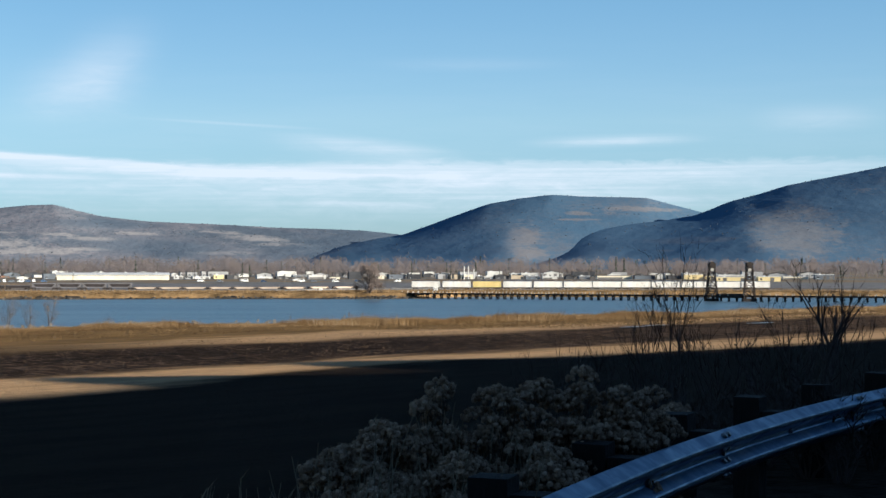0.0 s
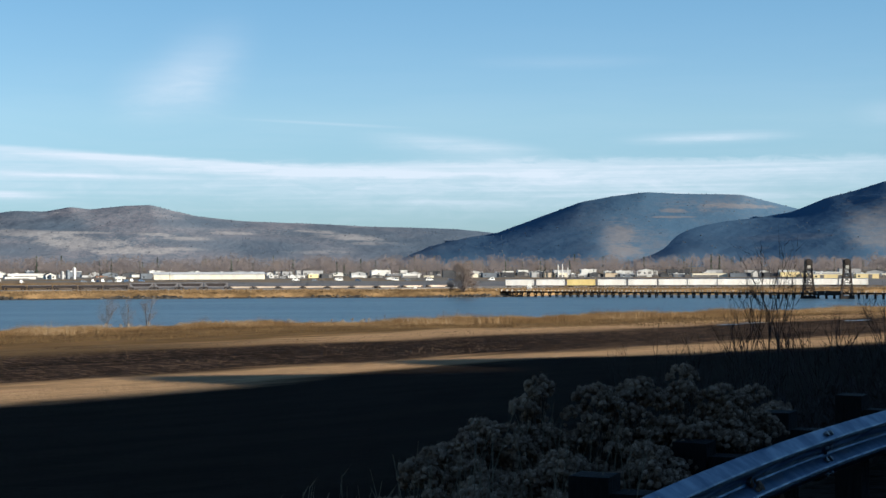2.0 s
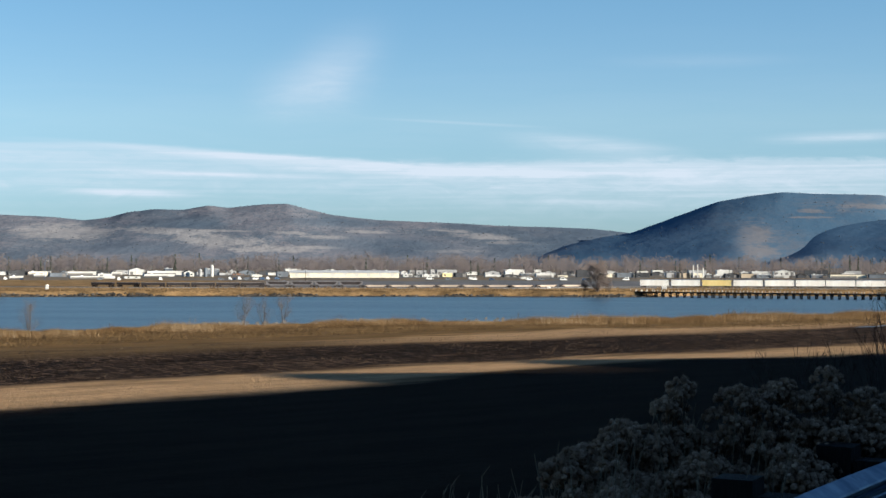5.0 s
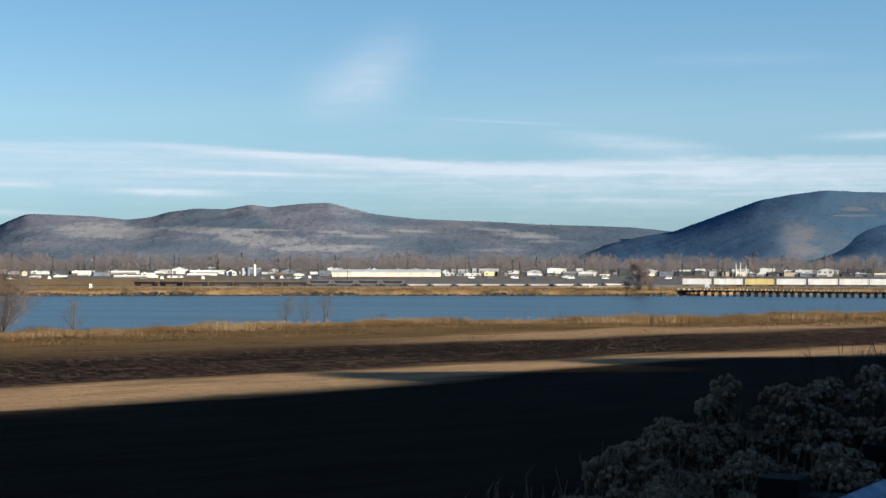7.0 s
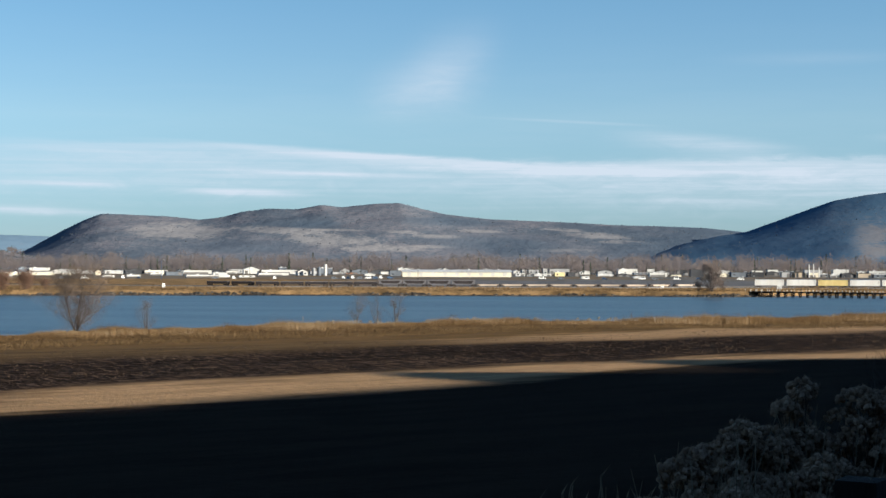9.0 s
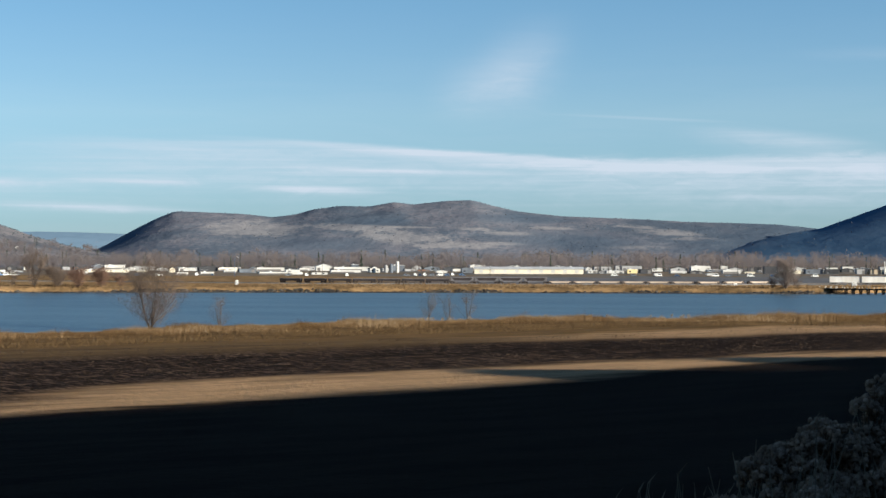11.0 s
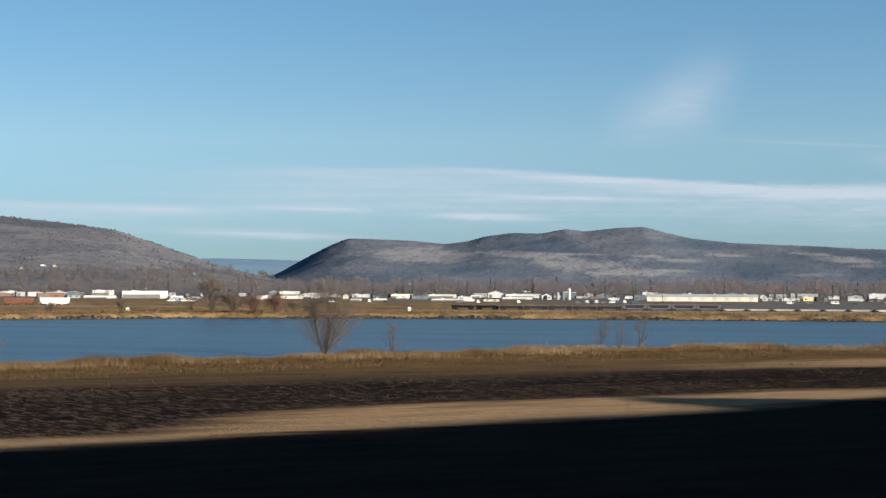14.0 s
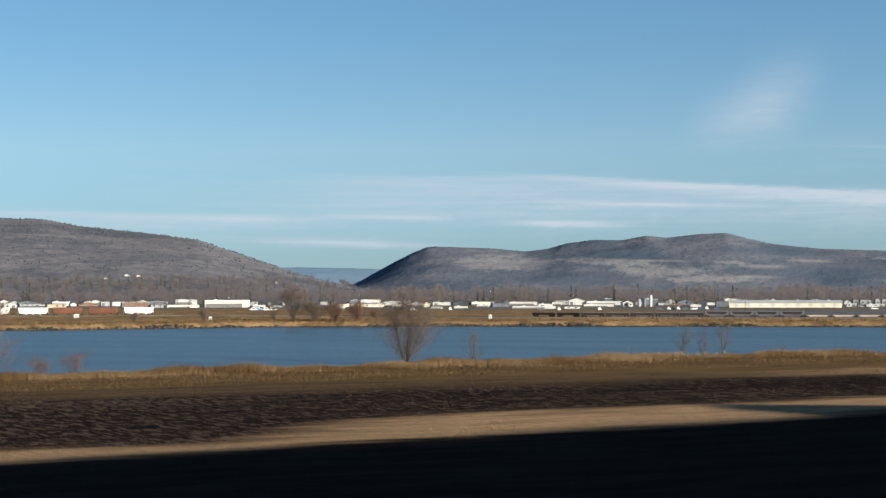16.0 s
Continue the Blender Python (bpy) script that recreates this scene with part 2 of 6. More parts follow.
def ground_material():
    m = bpy.data.materials.new("ground")
    m.use_nodes = True
    n = Nodes(m.node_tree)
    place = n.add("ShaderNodeNewGeometry").outputs["Position"]
    split = n.add("ShaderNodeSeparateXYZ")
    n.put(split.inputs[0], place)
    x, y, z = split.outputs
    v = n.math("ADD", n.math("MULTIPLY", x, ACROSS[0]), n.math("MULTIPLY", y, ACROSS[1]))
    turned = n.add("ShaderNodeVectorRotate")
    turned.rotation_type = "Z_AXIS"
    n.put(turned.inputs["Vector"], place)
    turned.inputs["Angle"].default_value = -radians(43.8)
    rows_ = n.scaled(turned.outputs[0], 0.22, 1.0, 1.0)
    big, mid, fine = n.noise(rows_, 0.03, 4.0), n.noise(rows_, 0.22, 4.0, 0.65), n.noise(place, 2.5, 3.0, 0.7)
    wander = n.math("ADD", v, n.math("ADD", n.math("MULTIPLY_ADD", big, 36.0, -18.0), n.math("MULTIPLY_ADD", mid, 18.0, -9.0)))
    straw = n.mix(n.step(mid, 0.3, 0.7), (0.41, 0.258, 0.138), (0.28, 0.178, 0.094))
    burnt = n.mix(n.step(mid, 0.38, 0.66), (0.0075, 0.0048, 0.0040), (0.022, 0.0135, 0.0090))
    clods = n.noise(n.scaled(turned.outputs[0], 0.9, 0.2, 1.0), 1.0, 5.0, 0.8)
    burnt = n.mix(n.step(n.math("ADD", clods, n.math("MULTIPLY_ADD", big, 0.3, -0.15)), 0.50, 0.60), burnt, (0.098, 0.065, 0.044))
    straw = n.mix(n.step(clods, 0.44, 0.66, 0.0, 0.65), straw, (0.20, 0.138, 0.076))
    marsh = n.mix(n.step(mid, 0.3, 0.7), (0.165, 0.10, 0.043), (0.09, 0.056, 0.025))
    # near-black soil tone that deepens the hill's shade on the field by colour
    shade_soil = n.mix(n.step(mid, 0.35, 0.65), (0.0070, 0.0046, 0.0030), (0.014, 0.0095, 0.0066))
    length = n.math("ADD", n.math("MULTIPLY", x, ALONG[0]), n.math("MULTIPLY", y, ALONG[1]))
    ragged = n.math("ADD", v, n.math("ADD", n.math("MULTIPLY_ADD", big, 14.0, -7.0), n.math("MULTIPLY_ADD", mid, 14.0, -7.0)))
    # the darkened soil stops roughly where the hill's shadow ends; straw beyond
    tone = n.mix(n.step(n.math("SUBTRACT", ragged, n.math("ADD", n.step(length, 20, 120, 2.0, 18.0), n.math("SUBTRACT", n.step(length, 145, 205, 0.0, 14.0), n.step(length, 222, 262, 0.0, 12.0)))), 166, 175), shade_soil, straw)
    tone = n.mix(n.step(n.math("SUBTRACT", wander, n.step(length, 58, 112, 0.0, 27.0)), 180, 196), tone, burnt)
    strip = n.mix(n.step(length, 190, 290), n.mix(n.step(mid, 0.35, 0.65), (0.125, 0.080, 0.038), (0.072, 0.047, 0.025)), straw)
    tone = n.mix(n.step(wander, 268, 290), tone, strip)
    tone = n.mix(n.step(wander, 298, 310), tone, marsh)
    # the far bank: weedy grass, then the gravel of the rail yard, then the town's lots
    grass = n.mix(n.step(n.noise(place, 0.09, 4.0, 0.7), 0.35, 0.65), (0.34, 0.215, 0.10), (0.12, 0.078, 0.038))
    gravel = n.mix(n.step(n.noise(place, 0.05, 5.0, 0.7), 0.3, 0.7), (0.17, 0.165, 0.17), (0.11, 0.11, 0.115))
    lots = n.mix(n.step(n.noise(place, 0.012, 4.0), 0.45, 0.6), (0.17, 0.13, 0.09), (0.14, 0.14, 0.14))
    far = n.math("ADD", y, n.math("MULTIPLY_ADD", big, 40.0, -20.0))
    left = n.step(x, -240, -110)
    bank = n.mix(n.math("MULTIPLY", n.step(far, 985, 1010), left), grass, gravel)
    bank = n.mix(n.step(far, 1240, 1330), bank, lots)
    tone = n.mix(n.step(y, 690, 700), tone, bank)
    # ground by the road, its base colour lowered to deepen the shade there
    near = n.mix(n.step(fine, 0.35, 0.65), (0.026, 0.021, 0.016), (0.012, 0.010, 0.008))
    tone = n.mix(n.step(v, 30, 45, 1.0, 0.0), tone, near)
    b = n.add("ShaderNodeBsdfPrincipled")
    n.put(b.inputs["Base Color"], tone)
    b.inputs["Roughness"].default_value = 0.95
    b.inputs["Specular IOR Level"].default_value = 0.014
    lift = n.add("ShaderNodeBump")
    lift.inputs["Distance"].default_value = 0.45
    n.put(lift.inputs["Height"], n.noise(place, 1.2, 4.0, 0.7))
    n.put(b.inputs["Normal"], lift.outputs[0])
    out = n.add("ShaderNodeOutputMaterial")
    n.tree.links.new(b.outputs[0], out.inputs[0])
    return m


def make_ground():
    bearings = np.unique(np.concatenate([np.arange(-180, -46, 3.0), np.arange(-46, 36, 0.3), np.arange(36, 52, 0.8), np.arange(52, 100, 0.35), np.arange(100, 150, 0.8), np.arange(150, 181, 3.0)]))
    radii = np.concatenate([np.arange(0.01, 60, 1.3), np.arange(60, 340, 7.0), np.arange(340, 620, 4.5), np.arange(620, 820, 25), np.arange(820, 985, 3.0), np.geomspace(985, 4950, 26)])
    r, b = np.meshgrid(radii, np.radians(bearings), indexing="ij")
    x, y = r * np.sin(b), r * np.cos(b)
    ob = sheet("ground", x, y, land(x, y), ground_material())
    tagged(ob, "winter fields of tan stubble and burnt soil beside a lake", "ground", kind="structure")


make_ground()


def water_material():
    m = bpy.data.materials.new("lake_water")
    m.use_nodes = True
    n = Nodes(m.node_tree)
    place = n.add("ShaderNodeNewGeometry").outputs["Position"]
    chop = n.noise(n.scaled(place, 0.6, 1.0, 1.0), 2.2, 4.0, 0.6)
    calm = n.noise(n.scaled(place, 0.006, 0.03, 1.0), 1.0, 3.0)
    b = n.add("ShaderNodeBsdfPrincipled")
    n.put(b.inputs["Base Color"], n.mix(n.step(calm, 0.35, 0.65), (0.060, 0.098, 0.130), (0.050, 0.086, 0.118)))
    n.put(b.inputs["Roughness"], n.step(calm, 0.3, 0.7, 0.31, 0.34))
    b.inputs["IOR"].default_value = 1.33
    lift = n.add("ShaderNodeBump")
    lift.inputs["Distance"].default_value = 0.12
    n.put(lift.inputs["Height"], chop)
    n.put(b.inputs["Normal"], lift.outputs[0])
    out = n.add("ShaderNodeOutputMaterial")
    n.tree.links.new(b.outputs[0], out.inputs[0])
    return m


def make_water():
    # the sheet keeps to the lake: its near rim lies under the field's edge
    a = np.linspace(-700, 1500, 45)
    v = np.interp(a, SHORE_A, SHORE_V) - 6
    near_x, near_y = a * ALONG[0] + v * ACROSS[0], a * ALONG[1] + v * ACROSS[1]
    x = np.stack([near_x, near_x * 0.6 - 200, near_x * 0.5 - 300])
    y = np.stack([near_y, near_y * 0.5 + 480, np.full_like(near_y, 1400.0)])
    ob = sheet("water", x, y, np.zeros_like(x), water_material(), False)
    tagged(ob, "blue lake water with small wind ripples", "lake", kind="structure")


make_water()


def make_puddle(a, v, long, wide):
    """A shallow pool: an uneven outline a hand's width above the field."""
    x, y = a * ALONG[0] + v * ACROSS[0], a * ALONG[1] + v * ACROSS[1]
    rim = [2 * math.pi * k / 28 for k in range(28)]
    verts = [(x, y, 0.0)]
    for t in rim:
        r = 1 + 0.18 * math.sin(3 * t + a) + 0.12 * math.sin(5 * t + v)
        p, q = math.cos(t) * r * long, math.sin(t) * r * wide
        verts.append((x + p * ALONG[0] + q * ACROSS[0], y + p * ALONG[1] + q * ACROSS[1], 0.0))
    top = max(ground_z(px, py) for px, py, pz in verts) + 0.02
    verts = [(px, py, top) for px, py, pz in verts]
    ob = link("puddle", verts, [(0, k + 1, (k + 1) % 28 + 1) for k in range(28)], bpy.data.materials["lake_water"])
    tagged(ob, "shallow bright pool of water on the winter field", "puddle", "field puddles")


for row in ((388, 275, 5, 2.0), (404, 279, 6, 1.6), (440, 268, 7, 1.8)):
    make_puddle(*row)


# ---- hills ----
def hill_material(name, bare, scrub, forest, forest_low, forest_high, scale=0.004, faces=(), face=(0.30, 0.265, 0.24), woods_and_shade=(), dense=(0.070, 0.110, 0.165), relief=2.0):
    """Scrub and woodland in patches; the dense cover also stands in for flank shade; faces: bare open ground at
    (bearing, height, width, tallness) in degrees as seen from the road.
    """
    m = bpy.data.materials.new(name)
    m.use_nodes = True
    n = Nodes(m.node_tree)
    place = n.add("ShaderNodeNewGeometry").outputs["Position"]
    flat = n.scaled(place, 1.0, 0.6, 2.2)
    big, mid, fine = n.noise(flat, scale, 5.0, 0.6), n.noise(flat, scale * 5, 4.0, 0.6), n.noise(place, scale * 22, 3.0, 0.65)
    tone = n.mix(n.step(n.math("ADD", n.math("MULTIPLY", big, 0.5), n.math("MULTIPLY", mid, 0.5)), 0.40, 0.60), bare, scrub)
    wood = n.math("ADD", n.math("MULTIPLY", big, 0.72), n.math("MULTIPLY", fine, 0.28))
    tone = n.mix(n.step(wood, forest_low, forest_high), tone, forest)
    tone = n.mix(n.step(fine, 0.50, 0.60, 0.0, 0.55), tone, forest)
    fleck = n.noise(n.scaled(place, 1.0, 0.5, 1.6), scale * 60, 2.0, 0.6)
    tone = n.mix(n.step(n.math("ADD", fleck, n.math("MULTIPLY_ADD", mid, 0.5, -0.25)), 0.56, 0.64, 0.0, 0.6), tone, forest)
    tone = n.mix(n.step(n.math("ADD", mid, n.math("MULTIPLY_ADD", fleck, 0.4, -0.2)), 0.36, 0.28, 0.0, 0.45), tone, face)
    if faces or woods_and_shade:
        split = n.add("ShaderNodeSeparateXYZ")
        n.put(split.inputs[0], place)
        x, y, z = split.outputs
        b = n.math("MULTIPLY", n.math("ARCTAN2", x, y), 57.2958)
        d = n.math("POWER", n.math("ADD", n.math("MULTIPLY", x, x), n.math("MULTIPLY", y, y)), 0.5)
        h = n.math("MULTIPLY", n.math("DIVIDE", n.math("SUBTRACT", z, EYE_Z), d), 57.2958)
        ragged = n.math("ADD", n.math("MULTIPLY_ADD", mid, 4.0, -2.0), n.math("MULTIPLY_ADD", fine, 3.0, -1.5))
        for fb, fh, wide, tall, lean, cover in [(*f, face) for f in faces] + [(*f, dense) for f in woods_and_shade]:
            dh = n.math("DIVIDE", n.math("SUBTRACT", h, fh), tall)
            db = n.math("DIVIDE", n.math("SUBTRACT", n.math("SUBTRACT", b, fb), n.math("MULTIPLY", n.math("SUBTRACT", h, fh), lean)), wide)
            r = n.math("ADD", n.math("ADD", n.math("POWER", n.math("ABSOLUTE", db), 2.0), n.math("POWER", n.math("ABSOLUTE", dh), 2.0)), ragged)
            tone = n.mix(n.step(r, 0.0, 1.9, 0.72, 0.0), tone, cover)
    b = n.add("ShaderNodeBsdfPrincipled")
    n.put(b.inputs["Base Color"], tone)
    b.inputs["Roughness"].default_value = 1.0
    b.inputs["Specular IOR Level"].default_value = 0.0
    lift = n.add("ShaderNodeBump")
    lift.inputs["Distance"].default_value = relief
    n.put(lift.inputs["Height"], n.noise(flat, 0.022, 6.0, 0.62))
    n.put(b.inputs["Normal"], lift.outputs[0])
    out = n.add("ShaderNodeOutputMaterial")
    n.tree.links.new(b.outputs[0], out.inputs[0])
    return m


HILLS = {}


def make_hill(name, label, points, distance, deep, material, gully=0.10, seed=1.0, floor=0.0, spurs=()):
    """spurs: (bearing at the crest, bearing at the foot, steepness to the left, to the right, height as a share of the crest's), ridges that run forward.
    A ridge whose crest stands against the sky at those (bearing, height) degrees, and falls towards the town."""
    b_at, h_at = zip(*points)
    bearings = np.arange(b_at[0], b_at[-1] + 0.01, 0.06)
    crest = EYE_Z + distance * np.tan(np.radians(np.interp(bearings, b_at, h_at)))
    k = np.hanning(9) / np.hanning(9).sum()
    crest = np.convolve(np.pad(crest, 4, mode="edge"), k, "valid")
    t = np.concatenate([np.linspace(0, 1, 46), np.linspace(1.06, 1.5, 6)])
    bb, tt = np.meshgrid(bearings, t)
    d = distance - deep * (1 - tt)
    x, y = d * np.sin(np.radians(bb)), d * np.cos(np.radians(bb))
    rise = np.where(tt < 1, 0.7 * tt + 0.3 * np.sin(np.clip(tt, 0, 1) * math.pi / 2) ** 1.25, 1 - (tt - 1) * 1.4)
    side, up = distance * np.radians(bb), tt * 900
    wide = np.hanning(75) / np.hanning(75).sum()
    soft = np.convolve(np.pad(crest, 37, mode="edge"), wide, "valid")
    drift = bb + (1 - np.clip(tt, 0, 1)) * 1.1 * ripple(side, up, 330, seed + 4)
    blend = np.clip((1 - tt) * 2.2, 0, 1) ** 0.8
    body = np.interp(drift, bearings, crest) * (1 - blend) + np.interp(drift, bearings, soft) * blend
    z = floor + (body - floor) * rise
    carve = ripple(side + 0.5 * up, up, 150, seed) * 0.6 + ripple(side - 0.6 * up, up * 1.3, 62, seed * 2) * 0.3 + ripple(side + 0.3 * up, up, 25, seed * 3) * 0.10
    z = z + crest[None] * gully * carve * np.sin(np.clip(tt, 0, 1) * math.pi) ** 0.8
    roof = EYE_Z + (crest[None] - EYE_Z) * d / distance
    for top, foot, left, right, share in spurs:
        run = (bb - (foot + (top - foot) * tt)) * math.radians(1) * d + 14 * ripple(side, up, 90, seed + top)
        high = np.interp(top, bearings, crest) * share * np.sin(np.clip(tt, 0, 1) * math.pi / 2) ** 0.55
        ridge = high - (np.sqrt(900 + run * run) - 30) * np.where(run < 0, left, right)
        ridge = np.minimum(ridge, roof * 0.985)
        gap = np.clip(0.5 + 0.5 * (ridge - z) / 36, 0, 1)
        lifted = z * (1 - gap) + ridge * gap + 36 * gap * (1 - gap) * 0.5
        z = np.where(tt < 0.97, lifted, z)
    z = z + 0.2 * ripple(x, y, 9, seed) * smooth(tt, 0.1, 0.3)
    ob = sheet(name, x, y, z, material)
    tagged(ob, label, "hill", kind="structure")
    HILLS[name] = (x[:46], y[:46], z[:46])


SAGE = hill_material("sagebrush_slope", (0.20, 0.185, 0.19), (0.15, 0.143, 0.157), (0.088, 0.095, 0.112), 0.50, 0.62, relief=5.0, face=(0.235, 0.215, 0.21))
# scrub colours shifted to blue for haze; patches at 2.6 also paint saddle shade
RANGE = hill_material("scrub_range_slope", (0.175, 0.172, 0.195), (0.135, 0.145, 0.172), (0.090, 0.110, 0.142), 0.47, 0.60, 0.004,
                      ((-11.3, 0.95, 1.2, 0.12, -5.0), (-9.6, 0.62, 1.3, 0.24, -3.0), (-8.2, 0.40, 1.3, 0.12, -4.0), (-9.6, 0.97, 0.9, 0.04, -7.0), (-7.6, 0.92, 0.5, 0.06, -4.0), (-6.4, 0.78, 0.7, 0.07, -5.0), (-6.6, 0.45, 0.6, 0.05, -5.0), (-5.1, 0.95, 0.6, 0.05, -5.0), (-2.3, 0.98, 0.5, 0.06, -4.0), (-1.2, 0.80, 0.8, 0.12, -5.0), (-0.3, 0.60, 0.9, 0.07, -6.0), (-2.2, 0.33, 1.0, 0.06, 0), (-14.6, 0.9, 1.4, 0.25, 0)), woods_and_shade=((2.6, 0.6, 2.4, 1.0, 0), (2.6, 0.6, 1.9, 1.0, 0), (0.9, 0.35, 2.2, 0.3, 0), (-4.2, 0.5, 2.0, 0.3, -2), (-12.6, 0.42, 1.8, 0.2, 0), (-10.6, 1.15, 0.9, 0.10, 3.0), (-6.0, 1.25, 1.6, 0.14, -4.0)), face=(0.29, 0.275, 0.275), dense=(0.082, 0.108, 0.146), relief=4.5)
# pale blue of distance haze put straight into the forest's base colour
HAZEWOOD = hill_material("far_forest_slope", (0.17, 0.245, 0.325), (0.16, 0.23, 0.31), (0.15, 0.22, 0.30), 0.34, 0.48)
# forest tones tinted with haze blue; the dense patch darkens the shaded left flank
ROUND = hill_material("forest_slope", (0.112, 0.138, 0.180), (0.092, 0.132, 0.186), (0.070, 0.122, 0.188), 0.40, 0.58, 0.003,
                      ((7.35, 0.75, 0.5, 0.5, 0.15), (7.6, 0.3, 0.5, 0.25, 0), (9.2, 1.42, 0.7, 0.03, 0), (9.1, 1.62, 0.4, 0.06, -2.0), (11.2, 1.75, 1.0, 0.08, -4.0)), woods_and_shade=((4.4, 0.7, 2.2, 0.8, 0),), dense=(0.064, 0.114, 0.184), face=(0.185, 0.178, 0.188))
# same haze tint; dense patches paint the shade left of the spur
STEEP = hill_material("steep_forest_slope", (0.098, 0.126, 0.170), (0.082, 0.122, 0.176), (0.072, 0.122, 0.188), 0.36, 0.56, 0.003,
                      ((15.9, 1.0, 1.3, 0.8, -0.2), (11.9, 0.42, 0.25, 0.03, 0), (12.6, 0.75, 1.2, 0.12, 4.0)), woods_and_shade=((10.6, 0.8, 2.6, 0.7, 0), (13.0, 1.3, 1.2, 0.5, 0)), dense=(0.064, 0.114, 0.184), face=(0.175, 0.172, 0.182))
make_hill("hill_far", "far wooded ridge closing the gap, coloured pale blue for haze", [(-26, 0.72), (-21.4, 0.78), (-20, 0.76), (-18.7, 0.72), (-14, 0.4)], 4800, 300, HAZEWOOD, 0.03, 5.0)
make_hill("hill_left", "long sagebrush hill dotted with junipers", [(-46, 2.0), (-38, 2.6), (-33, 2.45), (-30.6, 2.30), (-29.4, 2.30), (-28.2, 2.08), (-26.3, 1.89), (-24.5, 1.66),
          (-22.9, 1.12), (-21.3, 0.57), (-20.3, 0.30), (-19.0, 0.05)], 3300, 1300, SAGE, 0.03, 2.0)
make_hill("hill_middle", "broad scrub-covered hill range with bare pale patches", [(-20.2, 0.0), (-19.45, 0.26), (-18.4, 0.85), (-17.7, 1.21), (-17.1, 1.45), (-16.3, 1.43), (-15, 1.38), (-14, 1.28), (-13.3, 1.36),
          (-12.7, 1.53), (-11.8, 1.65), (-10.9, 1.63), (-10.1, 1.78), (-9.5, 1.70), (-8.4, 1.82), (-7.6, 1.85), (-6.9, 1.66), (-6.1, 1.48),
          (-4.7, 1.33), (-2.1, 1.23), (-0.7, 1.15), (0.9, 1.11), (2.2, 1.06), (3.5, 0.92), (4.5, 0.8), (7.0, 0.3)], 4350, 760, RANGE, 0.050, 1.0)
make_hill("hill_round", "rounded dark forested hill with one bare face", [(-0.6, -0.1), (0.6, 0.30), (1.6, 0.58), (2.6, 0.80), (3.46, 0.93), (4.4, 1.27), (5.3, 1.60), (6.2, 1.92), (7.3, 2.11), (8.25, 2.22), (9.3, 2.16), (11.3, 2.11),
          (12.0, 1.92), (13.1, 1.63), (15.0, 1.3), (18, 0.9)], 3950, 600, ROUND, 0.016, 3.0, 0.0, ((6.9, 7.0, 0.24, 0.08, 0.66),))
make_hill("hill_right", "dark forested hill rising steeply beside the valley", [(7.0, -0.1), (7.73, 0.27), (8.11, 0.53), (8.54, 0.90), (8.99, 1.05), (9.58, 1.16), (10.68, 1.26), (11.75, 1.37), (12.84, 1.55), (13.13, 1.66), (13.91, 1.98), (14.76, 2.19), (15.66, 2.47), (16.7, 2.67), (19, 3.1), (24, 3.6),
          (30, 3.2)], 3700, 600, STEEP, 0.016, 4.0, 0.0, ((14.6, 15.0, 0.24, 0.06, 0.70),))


def hill_spot(name, b, h):
    """The place on that hill seen at bearing b and height h, in degrees."""
    hx, hy, hz = HILLS[name]
    c = int(np.argmin(np.abs(np.degrees(np.arctan2(hx[0], hy[0])) - b)))
    up = np.degrees(np.arctan2(hz[:, c] - EYE_Z, np.hypot(hx[:, c], hy[:, c])))
    r = int(np.argmin(np.abs(up - h)))
    return float(hx[r, c]), float(hy[r, c]), float(hz[r, c])


# ---- building blocks ----
class Shape:
    """Collects boxes, beams, tubes and blades into one mesh."""

    def __init__(self):
        self.v, self.f = [], []

    def quad_loop(self, rings, closed=True, caps=True):
        base, k = len(self.v), len(rings[0])
        for ring in rings:
            self.v.extend(tuple(p) for p in ring)
        for i in range(len(rings) - 1):
            for j in range(k if closed else k - 1):
                a, b = base + i * k + j, base + i * k + (j + 1) % k
                self.f.append((a, b, b + k, a + k))
        if caps and closed:
            self.f.append(tuple(base + j for j in reversed(range(k))))
            self.f.append(tuple(base + (len(rings) - 1) * k + j for j in range(k)))
        return self

    def box(self, x0, x1, y0, y1, z0, z1):
        ring = lambda z: [(x0, y0, z), (x1, y0, z), (x1, y1, z), (x0, y1, z)]
        return self.quad_loop([ring(z0), ring(z1)])

    def tube(self, p, q, r0, r1, sides=5, caps=True):
        p, q = Vector(p), Vector(q)
        way = (q - p).normalized()
        u = way.cross(Vector((0, 0, 1)) if abs(way.z) < 0.9 else Vector((1, 0, 0))).normalized()
        w = way.cross(u)
        turns = [2 * math.pi * i / sides for i in range(sides)]
        ring = lambda c, r: [c + (u * math.cos(t) + w * math.sin(t)) * r for t in turns]
        return self.quad_loop([ring(p, r0), ring(q, r1)], True, caps)

    def beam(self, p, q, wide, tall):
        p, q = Vector(p), Vector(q)
        way = (q - p).normalized()
        u = way.cross(Vector((0, 0, 1)) if abs(way.z) < 0.9 else Vector((0, 1, 0))).normalized() * wide / 2
        w = u.cross(way).normalized() * tall / 2
        ring = lambda c: [c - u - w, c + u - w, c + u + w, c - u + w]
        return self.quad_loop([ring(p), ring(q)])

    def blade(self, p, q, wide, turn):
        """A narrow tapering leaf or twig."""
        dx, dy = math.cos(turn) * wide / 2, math.sin(turn) * wide / 2
        k = len(self.v)
        self.v.extend([(p[0] - dx, p[1] - dy, p[2]), (p[0] + dx, p[1] + dy, p[2]), tuple(q)])
        self.f.append((k, k + 1, k + 2))
        return self


